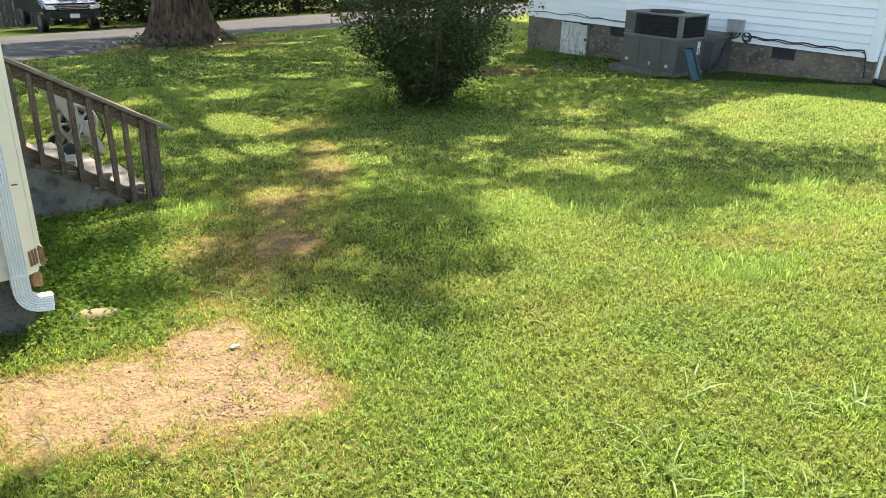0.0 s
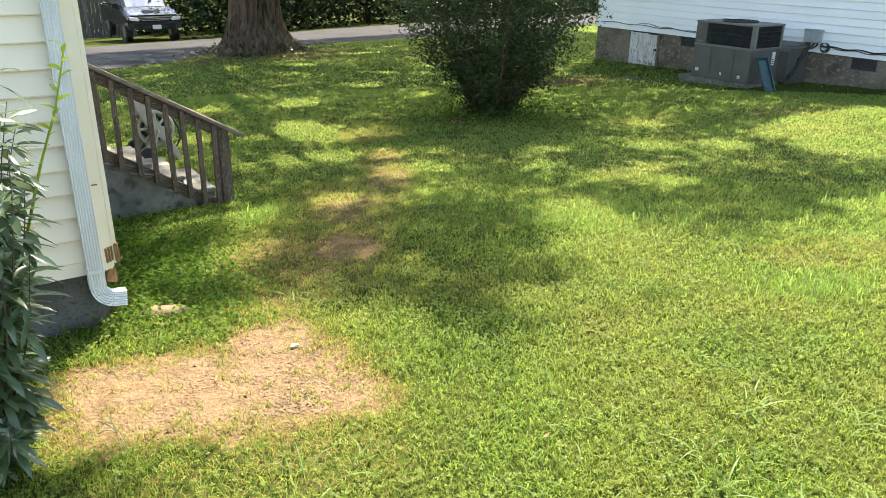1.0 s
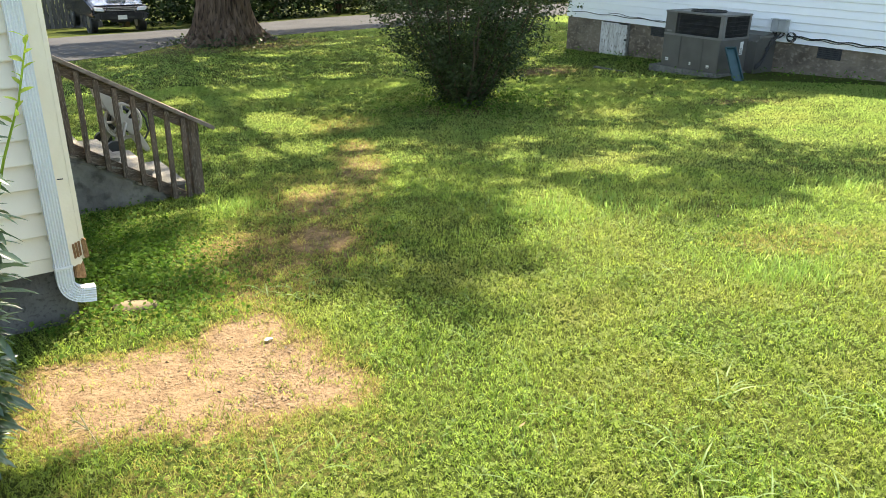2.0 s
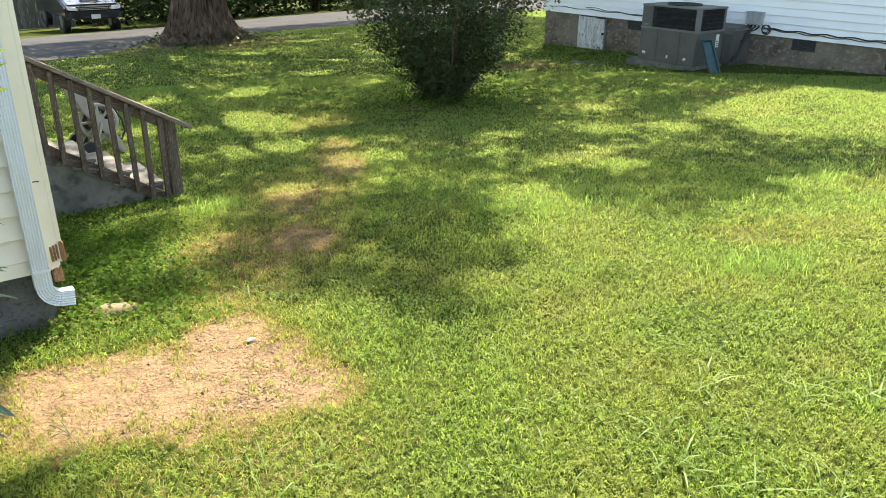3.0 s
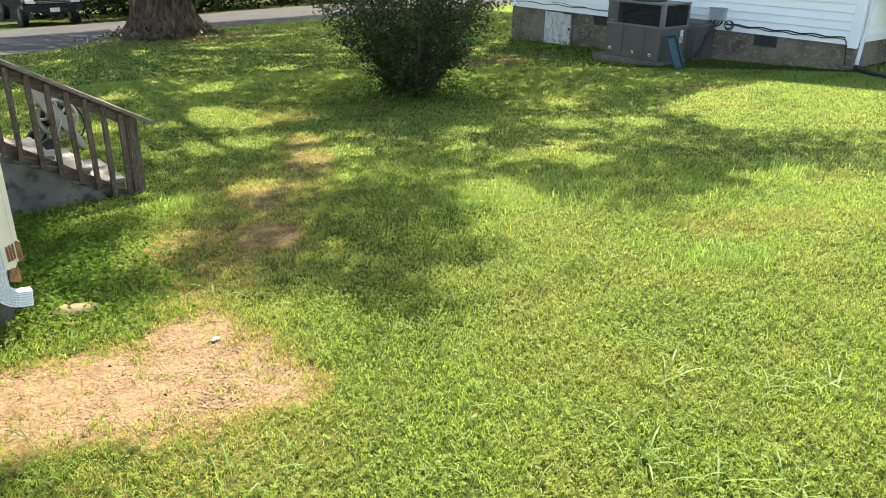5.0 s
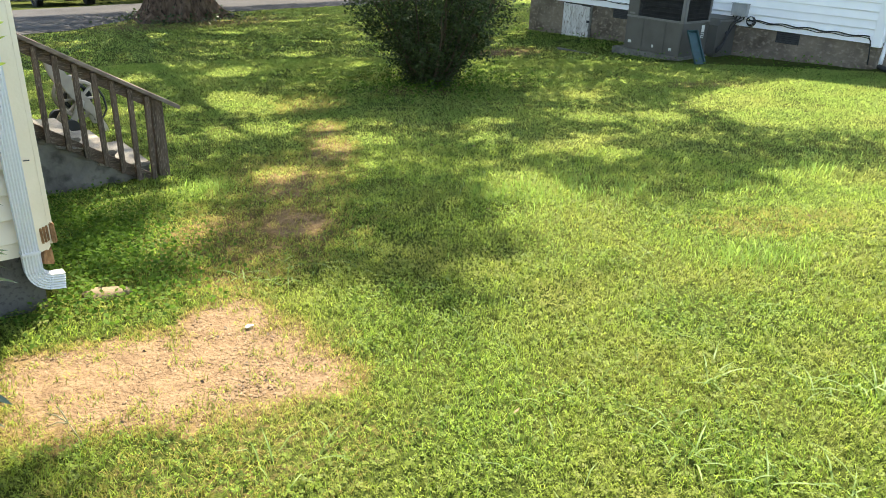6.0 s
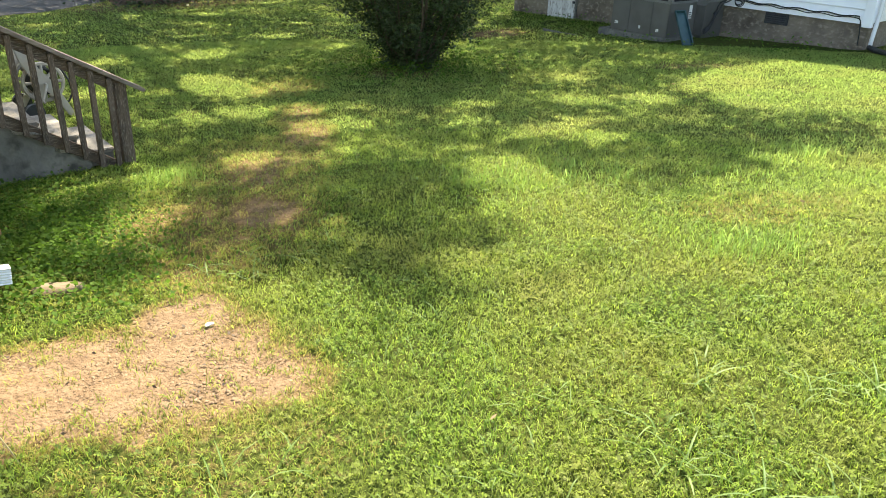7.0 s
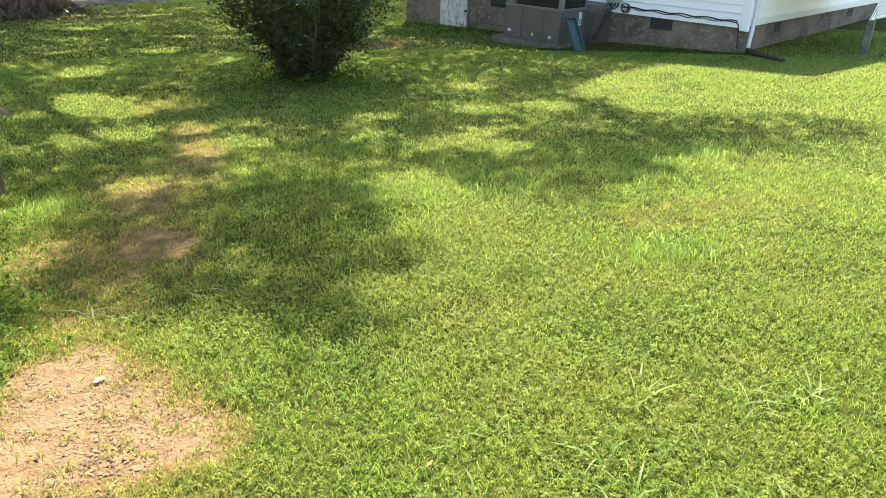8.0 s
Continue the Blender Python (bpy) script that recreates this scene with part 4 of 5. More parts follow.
for s in (-1, 1):
    part("side_window", prism([(CY + 1.55, CZ + 1.20), (CY + 1.95, CZ + 1.62), (CY + 2.6, CZ + 1.64), (CY + 2.6, CZ + 1.20)], "x", CX + s * 0.782 - 0.006, CX + s * 0.782 + 0.006), M_GLASS, car)
    part("side_window", prism([(CY + 2.68, CZ + 1.20), (CY + 2.68, CZ + 1.64), (CY + 3.6, CZ + 1.63), (CY + 3.6, CZ + 1.20)], "x", CX + s * 0.782 - 0.006, CX + s * 0.782 + 0.006), M_GLASS, car)
    part("headlamp", prism([(CX + s * 0.54, CZ + 0.79), (CX + s * 0.84, CZ + 0.81), (CX + s * 0.87, CZ + 0.93), (CX + s * 0.58, CZ + 0.90)], "y", CY - 0.035, CY + 0.12, bevel=0.012), M_LAMP, car, "clear headlamp")
    part("fog_lamp", tube([(CX + s * 0.68, CY - 0.045, CZ + 0.56), (CX + s * 0.68, CY + 0.05, CZ + 0.56)], 0.07, 14), M_LAMP, car)
    part("mirror", box(CX + s * 1.0 - 0.1, CX + s * 1.0 + 0.1, CY + 1.35, CY + 1.47, CZ + 1.14, CZ + 1.30, 0.03), M_CARBODY, car)
    part("wheel_arch", ring((CX + s * 0.90, CY + 0.92, CZ + 0.38), (1, 0, 0), 0.43, 0.04, 24, part_of=0.5), M_RUBBER, car)
    part("wheel_arch", ring((CX + s * 0.90, CY + 3.70, CZ + 0.38), (1, 0, 0), 0.43, 0.04, 24, part_of=0.5), M_RUBBER, car)
    for y in (0.92, 3.70):
        wheel_tyre(car, CX + s * 0.80, CY + y, CZ + 0.383)
part("grille", box(CX - 0.48, CX + 0.48, CY - 0.035, CY + 0.03, CZ + 0.78, CZ + 0.93, 0.01), M_RUBBER, car, "black grille with chrome bars")
for k in range(3):
    part("grille_bar", box(CX - 0.46, CX + 0.46, CY - 0.05, CY - 0.03, CZ + 0.805 + 0.05 * k, CZ + 0.82 + 0.05 * k, 0.004), M_CHROME, car)
part("bumper", prism([(CX - 0.93, CY + 0.30), (CX - 0.90, CY + 0.02), (CX - 0.70, CY - 0.10), (CX + 0.70, CY - 0.10), (CX + 0.90, CY + 0.02), (CX + 0.93, CY + 0.30)], "z", CZ + 0.50, CZ + 0.76, bevel=0.04), M_CLADDING, car, "black plastic bumper")
# Thin overlay on the body, coloured pale to show reflected sky.
part("hood", prism([(CY + 0.16, CZ + 0.972), (CY + 0.16, CZ + 0.982), (CY + 1.12, CZ + 1.182), (CY + 1.12, CZ + 1.172)], "x", CX - 0.80, CX + 0.80, bevel=0.003), M_HOOD, car, "car hood with the sky's reflection put into its pale colour")
part("hood_scoop", box(CX - 0.30, CX + 0.30, CY + 0.45, CY + 0.85, CZ + 1.04, CZ + 1.135, 0.03), M_HOOD, car)
part("bumper_intake", box(CX - 0.42, CX + 0.42, CY - 0.108, CY - 0.05, CZ + 0.54, CZ + 0.63, 0.01), M_RUBBER, car)
part("number_plate", box(CX - 0.15, CX + 0.15, CY - 0.125, CY - 0.112, CZ + 0.52, CZ + 0.66, 0.003), M_LABEL, car)
part("skid_plate", box(CX - 0.38, CX + 0.38, CY - 0.05, CY + 0.2, CZ + 0.43, CZ + 0.50, 0.02), M_CLADDING, car)
part("roof_rack", tube([(CX - 0.62, CY + 2.1, CZ + 1.81), (CX - 0.62, CY + 4.0, CZ + 1.79)], 0.02, 8), M_RUBBER, car)
part("roof_rack", tube([(CX + 0.62, CY + 2.1, CZ + 1.81), (CX + 0.62, CY + 4.0, CZ + 1.79)], 0.02, 8), M_RUBBER, car)

# ---------- grey board fence behind the car, and a bin ----------
random.seed(11)
fy = 36.0
fence = thing("board_fence", (4, fy, ground_z(4, fy)), "old grey vertical board fence", "fence")
for x in (-2, 0.4, 2.8, 5.2, 7.6):
    part("post", box(x - 0.05, x + 0.05, fy + 0.05, fy + 0.15, ground_z(x, fy) - 0.2, ground_z(x, fy) + 2.0, 0.006), M_GREYFENCE, fence)
part("rail", prism([(-2.2, ground_z(-2.2, fy) + 0.4), (7.8, ground_z(7.8, fy) + 0.4), (7.8, ground_z(7.8, fy) + 0.49), (-2.2, ground_z(-2.2, fy) + 0.49)], "y", fy + 0.022, fy + 0.049), M_GREYFENCE, fence)
part("rail", prism([(-2.2, ground_z(-2.2, fy) + 1.5), (7.8, ground_z(7.8, fy) + 1.5), (7.8, ground_z(7.8, fy) + 1.59), (-2.2, ground_z(-2.2, fy) + 1.59)], "y", fy + 0.022, fy + 0.049), M_GREYFENCE, fence)
for k in range(62):
    x = -2.2 + 0.16 * k
    z = ground_z(x, fy)
    part("board", box(x, x + 0.145, fy, fy + 0.02, z + 0.02, z + 1.75 + random.uniform(-0.06, 0.06), 0.003), M_GREYFENCE, fence)
bz = ground_z(4.6, 33.2)
bn = part("bin", tube([(4.55, 33.2, bz), (4.55, 33.2, bz + 0.5), (4.55, 33.2, bz + 0.52), (4.55, 33.2, bz + 0.6)], [0.25, 0.3, 0.33, 0.31], 18), M_STONE)
tagged(bn, "faded brown bin standing by the fence", "bin")

# ---------- big oak ----------
TX, TY = 7.10, 19.55
TZ = ground_z(TX, TY)
oak = thing("oak_tree", (TX, TY, TZ), "huge old oak with furrowed grey bark and flared roots", "tree")


def oak_trunk():
    bm = bmesh.new()
    seg, rows = 180, []
    hs = [-0.25, -0.05, 0.05, 0.12, 0.2, 0.3, 0.42, 0.55, 0.7, 0.85, 1.0, 1.2, 1.4, 1.6, 2.0, 2.6, 3.3, 4.0, 4.8]
    for h in hs:
        r = 0.64 - 0.035 * h + 0.50 * math.exp(-max(h, 0) * 2.6)
        row = []
        for k in range(seg):
            a = 2 * math.pi * k / seg
            lobe = 0.30 * math.exp(-max(h, 0) * 2.2) * (0.5 * math.cos(5 * a + 0.6) + 0.35 * math.cos(8 * a + 2) + 0.3 * math.cos(3 * a + 1.1))
            furrow = 0.05 * noise.noise(Vector((math.cos(a) * 7, math.sin(a) * 7, h * 0.8))) + 0.038 * math.cos(30 * a + 7 * noise.noise(Vector((math.cos(a) * 2, math.sin(a) * 2, h * 1.3))))
            rr = r + lobe + furrow + 0.05 * noise.noise(Vector((math.cos(a), math.sin(a), h * 0.5)))
            row.append(bm.verts.new((TX + rr * math.cos(a) + 0.03 * h, TY + rr * math.sin(a), TZ + h)))
        rows.append(row)
    for a, b in zip(rows, rows[1:]):
        for k in range(seg):
            bm.faces.new((a[k], a[(k + 1) % seg], b[(k + 1) % seg], b[k]))
    bm.faces.new(rows[-1])
    return bm


part("trunk", oak_trunk(), M_BARK, oak, smoothed=True)

# Where the oak's unseen crown is laid out to shade the lawn, and its gaps.
SHADE = [(-2.0, 4.3), (0.7, 4.3), (0.95, 3.93), (1.2, 3.8), (1.36, 4.05), (1.58, 3.70), (1.93, 3.52), (2.14, 3.22), (1.90, 2.68), (2.04, 2.55), (2.34, 2.82), (2.46, 3.12), (2.68, 3.14), (3.08, 2.92), (3.24, 3.32),
         (3.06, 3.66), (3.46, 3.76), (3.80, 3.92), (3.80, 4.40), (4.14, 4.60), (4.48, 4.42), (4.32, 3.82), (4.30, 3.26), (4.5, 2.74), (5.1, 3.06), (5.66, 2.80), (5.95, 3.04), (6.45, 2.74), (7.1, 2.44), (7.9, 2.05),
         (8.55, 2.92), (7.8, 3.70), (7.5, 4.32), (8.1, 4.80), (7.9, 5.30), (8.6, 5.55), (9.5, 5.75), (10.6, 5.5), (12.0, 5.6), (14.0, 9.5), (18.0, 17.0), (18.0, 24.0), (1.0, 24.0), (-2.0, 15.0)]
GAPS = [(3.92, 8.95, 0.50, 0.82), (4.66, 8.4, 0.40, 0.42), (4.66, 7.2, 0.85, 0.36), (3.86, 6.35, 0.45, 0.34), (5.45, 4.85, 0.66, 0.21), (5.5, 4.25, 0.34, 0.12), (7.25, 5.12, 0.30, 0.40), (6.6, 5.57, 0.24, 0.30),
        (5.5, 6.2, 0.30, 0.28), (4.98, 5.62, 0.30, 0.16), (7.6, 6.6, 0.24, 0.25), (4.63, 11.2, 0.45, 0.30), (6.56, 12.4, 0.40, 0.28), (3.12, 7.56, 0.27, 0.38), (3.48, 7.4, 0.34, 0.28), (2.72, 5.78, 0.27, 0.24),
        (1.95, 5.78, 0.28, 0.20), (1.37, 5.95, 0.22, 0.14), (1.2, 4.68, 0.30, 0.22), (1.55, 4.95, 0.32, 0.22), (2.5, 9.5, 0.24, 0.30), (3.3, 9.0, 0.26, 0.17), (3.4, 5.5, 0.28, 0.15)]
random.seed(31)
for _ in range(60):
    gx, gy = random.uniform(0.5, 14), random.uniform(9.5, 19)
    GAPS.append((gx, gy, random.uniform(0.10, 0.36), random.uniform(0.06, 0.22)))
SX_, SY_ = SUN_DIR.x / SUN_DIR.z, SUN_DIR.y / SUN_DIR.z


def inside(x, y, poly):
    out = np.zeros(len(x), bool)
    for (x0, y0), (x1, y1) in zip(poly, poly[1:] + poly[:1]):
        if y0 != y1:
            cross = ((y0 > y) != (y1 > y)) & (x < (x1 - x0) * (y - y0) / (y1 - y0) + x0)
            out ^= cross
    return out


def lit(x, y):
    """Where the sun comes through: outside the crown's shade, or in one of its gaps, with a ragged leafy edge."""
    rag = 0.10 * wobble(x, y, 2.4)
    out = ~inside(x + rag, y + 0.10 * wobble(x + 4, y, 2.9), SHADE)
    rim = 1.0 - 0.45 * wobble(x, y, 2.3) - 0.2 * wobble(x, y + 3, 6.0)
    for gx, gy, rx, ry in GAPS:
        out |= ((x - gx) / rx) ** 2 + ((y - gy) / ry) ** 2 < rim
    return out


def oak_crown():
    n = 12000
    x, y = rng.uniform(-2, 18, n), rng.uniform(2, 22, n)
    keep = ~lit(x, y)
    # 24 unseen clumps added apart, only to darken the ground by the lance-leaf shrub
    x, y = np.concatenate([x[keep], rng.normal(-0.11, 0.06, 24)]), np.concatenate([y[keep], rng.normal(2.62, 0.06, 24)])
    # farther from the trunk, the boughs that shade a spot hang at the height where they stay nearest to it
    h = ((TX - x) * SX_ + (TY - y) * SY_) / (SX_ ** 2 + SY_ ** 2)
    h = np.clip(h * 0.52 + rng.normal(0, 0.8, len(x)), 5.0, 12.5)
    c = np.stack([x + h * SX_, y + h * SY_, h + ground_zs(x, y)], 1)
    m = 18
    pts = np.repeat(c, m, 0) + rng.normal(0, 1, (len(c) * m, 3)) * np.array([0.20, 0.20, 0.14])
    hh = np.repeat(h, m) + pts[:, 2] - np.repeat(c[:, 2], m)
    gx, gy = pts[:, 0] - hh * SX_, pts[:, 1] - hh * SY_
    pts = pts[~lit(gx, gy) | (gy < 2.75)]
    v, f = leaves_at(pts, 0.14, aspect=0.62, droop=0.3)
    v -= np.array([TX, TY, TZ])
    mesh_of("crown", v, f, M_OAK, "", "", oak)
    return c


clumps = oak_crown()
random.seed(3)
fork = Vector((TX + 0.14, TY, TZ + 4.5))
order = rng.permutation(len(clumps))[30:52]
for i, k in enumerate(order):
    end = Vector(clumps[k])
    mid = fork.lerp(end, 0.5) + Vector((random.uniform(-0.5, 0.5), random.uniform(-0.5, 0.5), random.uniform(0.6, 1.6)))
    q1, q2 = fork.lerp(mid, 0.5) + Vector((0, 0, 0.35)), mid.lerp(end, 0.5) + Vector((random.uniform(-0.3, 0.3), random.uniform(-0.3, 0.3), 0.2))
    r = 0.07 + 0.08 * random.random() + (0.10 if i < 6 else 0)
    part("limb", tube([fork - Vector((0, 0, 0.5)), q1, mid, q2, end], [r, r * 0.75, r * 0.5, r * 0.28, 0.02], 8), M_BARK, oak, smoothed=True)

# ---------- the lawn's vase-shaped bush ----------
BX, BY = 6.50, 8.50
BZ = ground_z(BX, BY)
bush = thing("bush", (BX, BY, BZ), "dense dark green vase-shaped bush with small leaves", "shrub")


def bush_r(h):
    return np.minimum(0.30 + 0.66 * h, 1.28) * np.sqrt(np.clip(1 - (np.clip(h - 1.6, 0, None) / 1.35) ** 2, 0, 1))


def build_bush():
    random.seed(21)
    pts = []
    for k in range(44):
        a, f = random.uniform(0, 2 * math.pi), math.sqrt(random.uniform(0.02, 1))
        tip_h = random.uniform(1.3, 2.7)
        ps = []
        for j in range(9):
            h = tip_h * j / 8
            r = f * 0.93 * float(bush_r(np.array([h]))[0]) if j else 0.12 * f
            w = 0.07 * j / 8
            ps.append((BX + r * math.cos(a) + random.uniform(-w, w), BY + r * math.sin(a) + random.uniform(-w, w), BZ + h))
        part("stem", tube(ps, [0.016 * (1 - 0.09 * j) for j in range(9)], 6), M_TWIG, bush, smoothed=True)
    n = 48000
    h = rng.beta(1.3, 1.35, n) * 2.9
    a = rng.uniform(0, 2 * np.pi, n)
    edge = 1 + 0.14 * np.sin(5 * a + 2.2 * h) + 0.10 * np.sin(11 * a - 5 * h) + 0.10 * np.sin(7 * h + 3 * a)
    r = bush_r(h) * edge * np.sqrt(rng.uniform(0.10, 1.0, n)) * (1 + 0.05 * rng.normal(size=n))
    keep = h > 0.03
    p = np.stack([BX + r * np.cos(a), BY + r * np.sin(a), BZ + h], 1)[keep]
    # sprays that stick out of the outline
    m, per = 330, 24
    h2, a2 = rng.uniform(0.35, 2.5, m), rng.uniform(0, 2 * np.pi, m)
    r2 = bush_r(h2) * 0.96
    c = np.stack([BX + r2 * np.cos(a2), BY + r2 * np.sin(a2), BZ + h2], 1)
    d = np.stack([np.cos(a2), np.sin(a2), rng.uniform(-0.25, 0.6, m)], 1)
    s = np.sort(rng.uniform(0, 1, (m, per)), 1)[:, :, None] * rng.uniform(0.12, 0.46, m)[:, None, None]
    q = (c[:, None] + d[:, None] * s).reshape(-1, 3) + rng.normal(0, 0.018, (m * per, 3))
    p = np.concatenate([p, q])
    v, f = leaves_at(p, 0.048, aspect=0.52, droop=0.1, tilt=1.0)
    mesh_of("foliage", v - np.array([BX, BY, BZ]), f, M_BUSH, "", "", bush)


build_bush()

# ---------- lance-leaved shrub at the cream house ----------
QX, QY = -0.21, 2.98
QZ = ground_z(QX, QY)
shrub = thing("lance_leaf_shrub", (QX, QY, QZ), "tall glossy lance-leaved shrub beside the cream siding", "shrub")


def lance_leaves(places, dirs, length, width):
    """Folded lance leaves of eight triangles with a bend."""
    n = len(places)
    d = dirs / np.linalg.norm(dirs, axis=1)[:, None]
    s = np.cross(d, np.array([0, 0, 1.0]) + rng.normal(0, 0.35, (n, 3)))
    s /= np.linalg.norm(s, axis=1)[:, None]
    u = np.cross(s, d)
    ln, w = (length * rng.uniform(0.65, 1.2, n))[:, None], (width * rng.uniform(0.8, 1.15, n))[:, None]
    ks = [(0.0, 0.06), (0.28, 0.85), (0.55, 1.0), (0.8, 0.6), (1.0, 0.0)]
    rows = []
    for t, f in ks:
        c = places + d * ln * t - np.array([0, 0, 1.0]) * ln * 0.22 * t * t
        rows += [c + s * w / 2 * f + u * w * 0.12 * f, c, c - s * w / 2 * f + u * w * 0.12 * f]
    v = np.stack(rows, 1).reshape(-1, 3)
    b = (np.arange(n) * 15)[:, None]
    fs = []
    for k in range(4):
        o = 3 * k
        fs += [b + [o, o + 3, o + 4, o + 1], b + [o + 1, o + 4, o + 5, o + 2]]
    return v, np.concatenate(fs, 0)


def build_shrub():
    random.seed(8)
    P, D = [], []
    for k in range(110):
        a, lean = random.uniform(0, 2 * math.pi), random.uniform(0.05, 0.40)
        top = random.uniform(0.35, 1.0) if k % 3 == 0 else random.uniform(1.0, 1.9)
        ps = []
        for j in range(8):
            t = j / 7
            ps.append(Vector((QX + math.cos(a) * (0.05 + lean * t ** 0.8) + 0.03 * math.sin(4 * t + k), QY + math.sin(a) * (0.05 + lean * t ** 0.8) + 0.03 * math.cos(5 * t + k),
                              QZ + top * (t - 0.10 * t * t))))
        part("cane", tube(ps, [0.0055 * (1 - 0.1 * j) for j in range(8)], 5), M_TWIG, shrub, smoothed=True)
        for j in range(1, 8):
            for q in range(7 if j > 2 else 4):
                aa = a + random.uniform(-2.2, 2.2)
                P.append(tuple(ps[j - 1].lerp(ps[j], random.random())))
                D.append((math.cos(aa), math.sin(aa), random.uniform(-0.75, 0.45)))
    v, f = lance_leaves(np.array(P), np.array(D), 0.118, 0.028)
    mesh_of("foliage", v - np.array([QX, QY, QZ]), f, M_SHRUB, "", "", shrub, smoothed=True)
    stem = [Vector((0.13, 3.0, 0.70)), Vector((0.24, 3.08, 0.98)), Vector((0.33, 3.14, 1.17)), Vector((0.40, 3.18, 1.39))]
    sp = part("young_shoot", tube(stem, [0.006, 0.005, 0.004, 0.003], 6), M_SPROUT, shrub, "bright yellow-green young shoot", smoothed=True)
    P, D = [], []
    for k in range(13):
        t = 0.5 + 0.5 * k / 12
        i = min(int(t * 3), 2)
        P.append(tuple(stem[i].lerp(stem[i + 1], t * 3 - i)))
        D.append((math.cos(k * 2.4), math.sin(k * 2.4), 0.7))
    v, f = lance_leaves(np.array(P), np.array(D), 0.085, 0.026)
    mesh_of("shoot_leaves", v - np.array([QX, QY, QZ]), f, M_SPROUT, "", "", sp, smoothed=True)


build_shrub()

# ---------- woods beyond the street ----------
def far_woods():
    vs, fs, o = [], [], 0
    random.seed(4)
    for k in range(470):
        x = random.uniform(8.4, 44) if k < 390 else random.uniform(-14, 9)
        y = (road_far(x) + random.uniform(1.6, 12)) if k < 390 else random.uniform(37.5, 41)
        z = ground_z(x, min(y, 50)) + random.uniform(0.2, 3.2) + (random.uniform(0, 6) if k % 3 == 0 else 0)
        n = 210
        p = rng.normal(0, 1, (n, 3)) * np.array([0.75, 0.6, 0.55]) + np.array([x, y, z])
        p[:, 2] = np.maximum(p[:, 2], ground_zs(p[:, 0], p[:, 1]) + 0.03)
        v, f = leaves_at(p, 0.27, aspect=0.6)
        vs.append(v)
        fs.append(f + o)
        o += len(v)
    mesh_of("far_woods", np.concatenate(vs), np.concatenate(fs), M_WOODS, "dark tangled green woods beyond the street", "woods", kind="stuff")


far_woods()
random.seed(14)
for k in range(9):
    x = 9 + 3.6 * k + random.uniform(-1, 1)
    y = road_far(x) + random.uniform(4.5, 8)
    z = ground_z(x, y)
    tr_ = part("tree_trunk", tube([(x, y, z - 0.3), (x + 0.1, y, z + 2), (x + random.uniform(-0.4, 0.4), y, z + 6)], [0.24, 0.18, 0.10], 10), M_BARK, None, smoothed=True)
    tagged(tr_, "bare grey tree trunk among dark woods", "tree", "trunks in the woods")

# ---------- stones and litter ----------
sx, sy = 0.82, 4.12
st = bmesh.new()
bmesh.ops.create_icosphere(st, subdivisions=3, radius=1)
bmesh.ops.scale(st, verts=st.verts, vec=(0.14, 0.065, 0.045))
roughen(st, 0.02, 7)
bmesh.ops.rotate(st, verts=st.verts, cent=(0, 0, 0), matrix=Matrix.Rotation(radians(-25), 3, "Z"))
bmesh.ops.translate(st, verts=st.verts, vec=(sx, sy, ground_z(sx, sy) + 0.012))
tagged(part("fieldstone", st, M_STONE, None, smoothed=True), "flat tan fieldstone half hidden in leaves", "stone")

# ---------- grass ----------
def scatter(n, x0, x1, y0, y1):
    x, y = rng.uniform(x0, x1, n), rng.uniform(y0, y1, n)
    return x, y


def clear(x, y):
    """Free lawn: off the houses, steps, pad and road."""
    k = ~((x < LX + 0.0) & (y > LY - 0.01))
    k &= ~((x < 1.85) & (x > 0.6) & (y > SY0 - 0.05) & (y < SY1))
    k &= ~((x > RX - 0.01) & (y > RY - 0.02) & (y < RL + 0.1))
    k &= ~((x > AX0 - 0.05) & (x < RX) & (y > AY0 - 0.02) & (y < AY1 + 0.2))
    near = 17.9 + 2.7 / (1 + np.exp(-(x - 5.2) * 1.6)) + 0.03 * np.maximum(x - 7, 0)
    k &= y < near - 0.05
    k &= (x - TX) ** 2 + (y - TY) ** 2 > 1.2
    return k


def on_ground(x, y):
    return np.stack([x, y, ground_zs(x, y) - 0.004], 1)


def arching(x, y, length, width):
    """Long coarse blades of five folded segments that spring up and arch over: vertices and faces."""
    n = len(x)
    p, az = on_ground(x, y), rng.uniform(0, 2 * np.pi, n)
    out, side = np.stack([np.cos(az), np.sin(az), np.zeros(n)], 1), np.stack([-np.sin(az), np.cos(az), np.zeros(n)], 1)
    ln, w = (length * rng.uniform(0.55, 1.3, n))[:, None], (width * rng.uniform(0.7, 1.2, n))[:, None]
    rise, fall = rng.uniform(0.35, 0.95, n)[:, None], rng.uniform(0.9, 2.3, n)[:, None]
    rows, q = [], p
    for k, taper in enumerate((0.7, 1.0, 0.95, 0.75, 0.45, 0.04)):
        rows += [q - side * w / 2 * taper + [0, 0, 0.002], q, q + side * w / 2 * taper + [0, 0, 0.002]]
        el = rise - fall * (k + 0.5) / 5 * 0.75
        q = q + ln / 5 * (out * np.cos(el) + np.array([0, 0, 1.0]) * np.sin(el))
        q = np.concatenate([q[:, :2], np.maximum(q[:, 2], ground_zs(q[:, 0], q[:, 1]) + 0.035)[:, None]], 1) if k else q
    v = np.stack(rows, 1).reshape(-1, 3)
    b = (np.arange(n) * 18)[:, None]
    f = np.concatenate([b + [3 * k + o, 3 * k + o + 1, 3 * k + o + 4, 3 * k + o + 3] for k in range(5) for o in (0, 1)], 0)
    return v, f


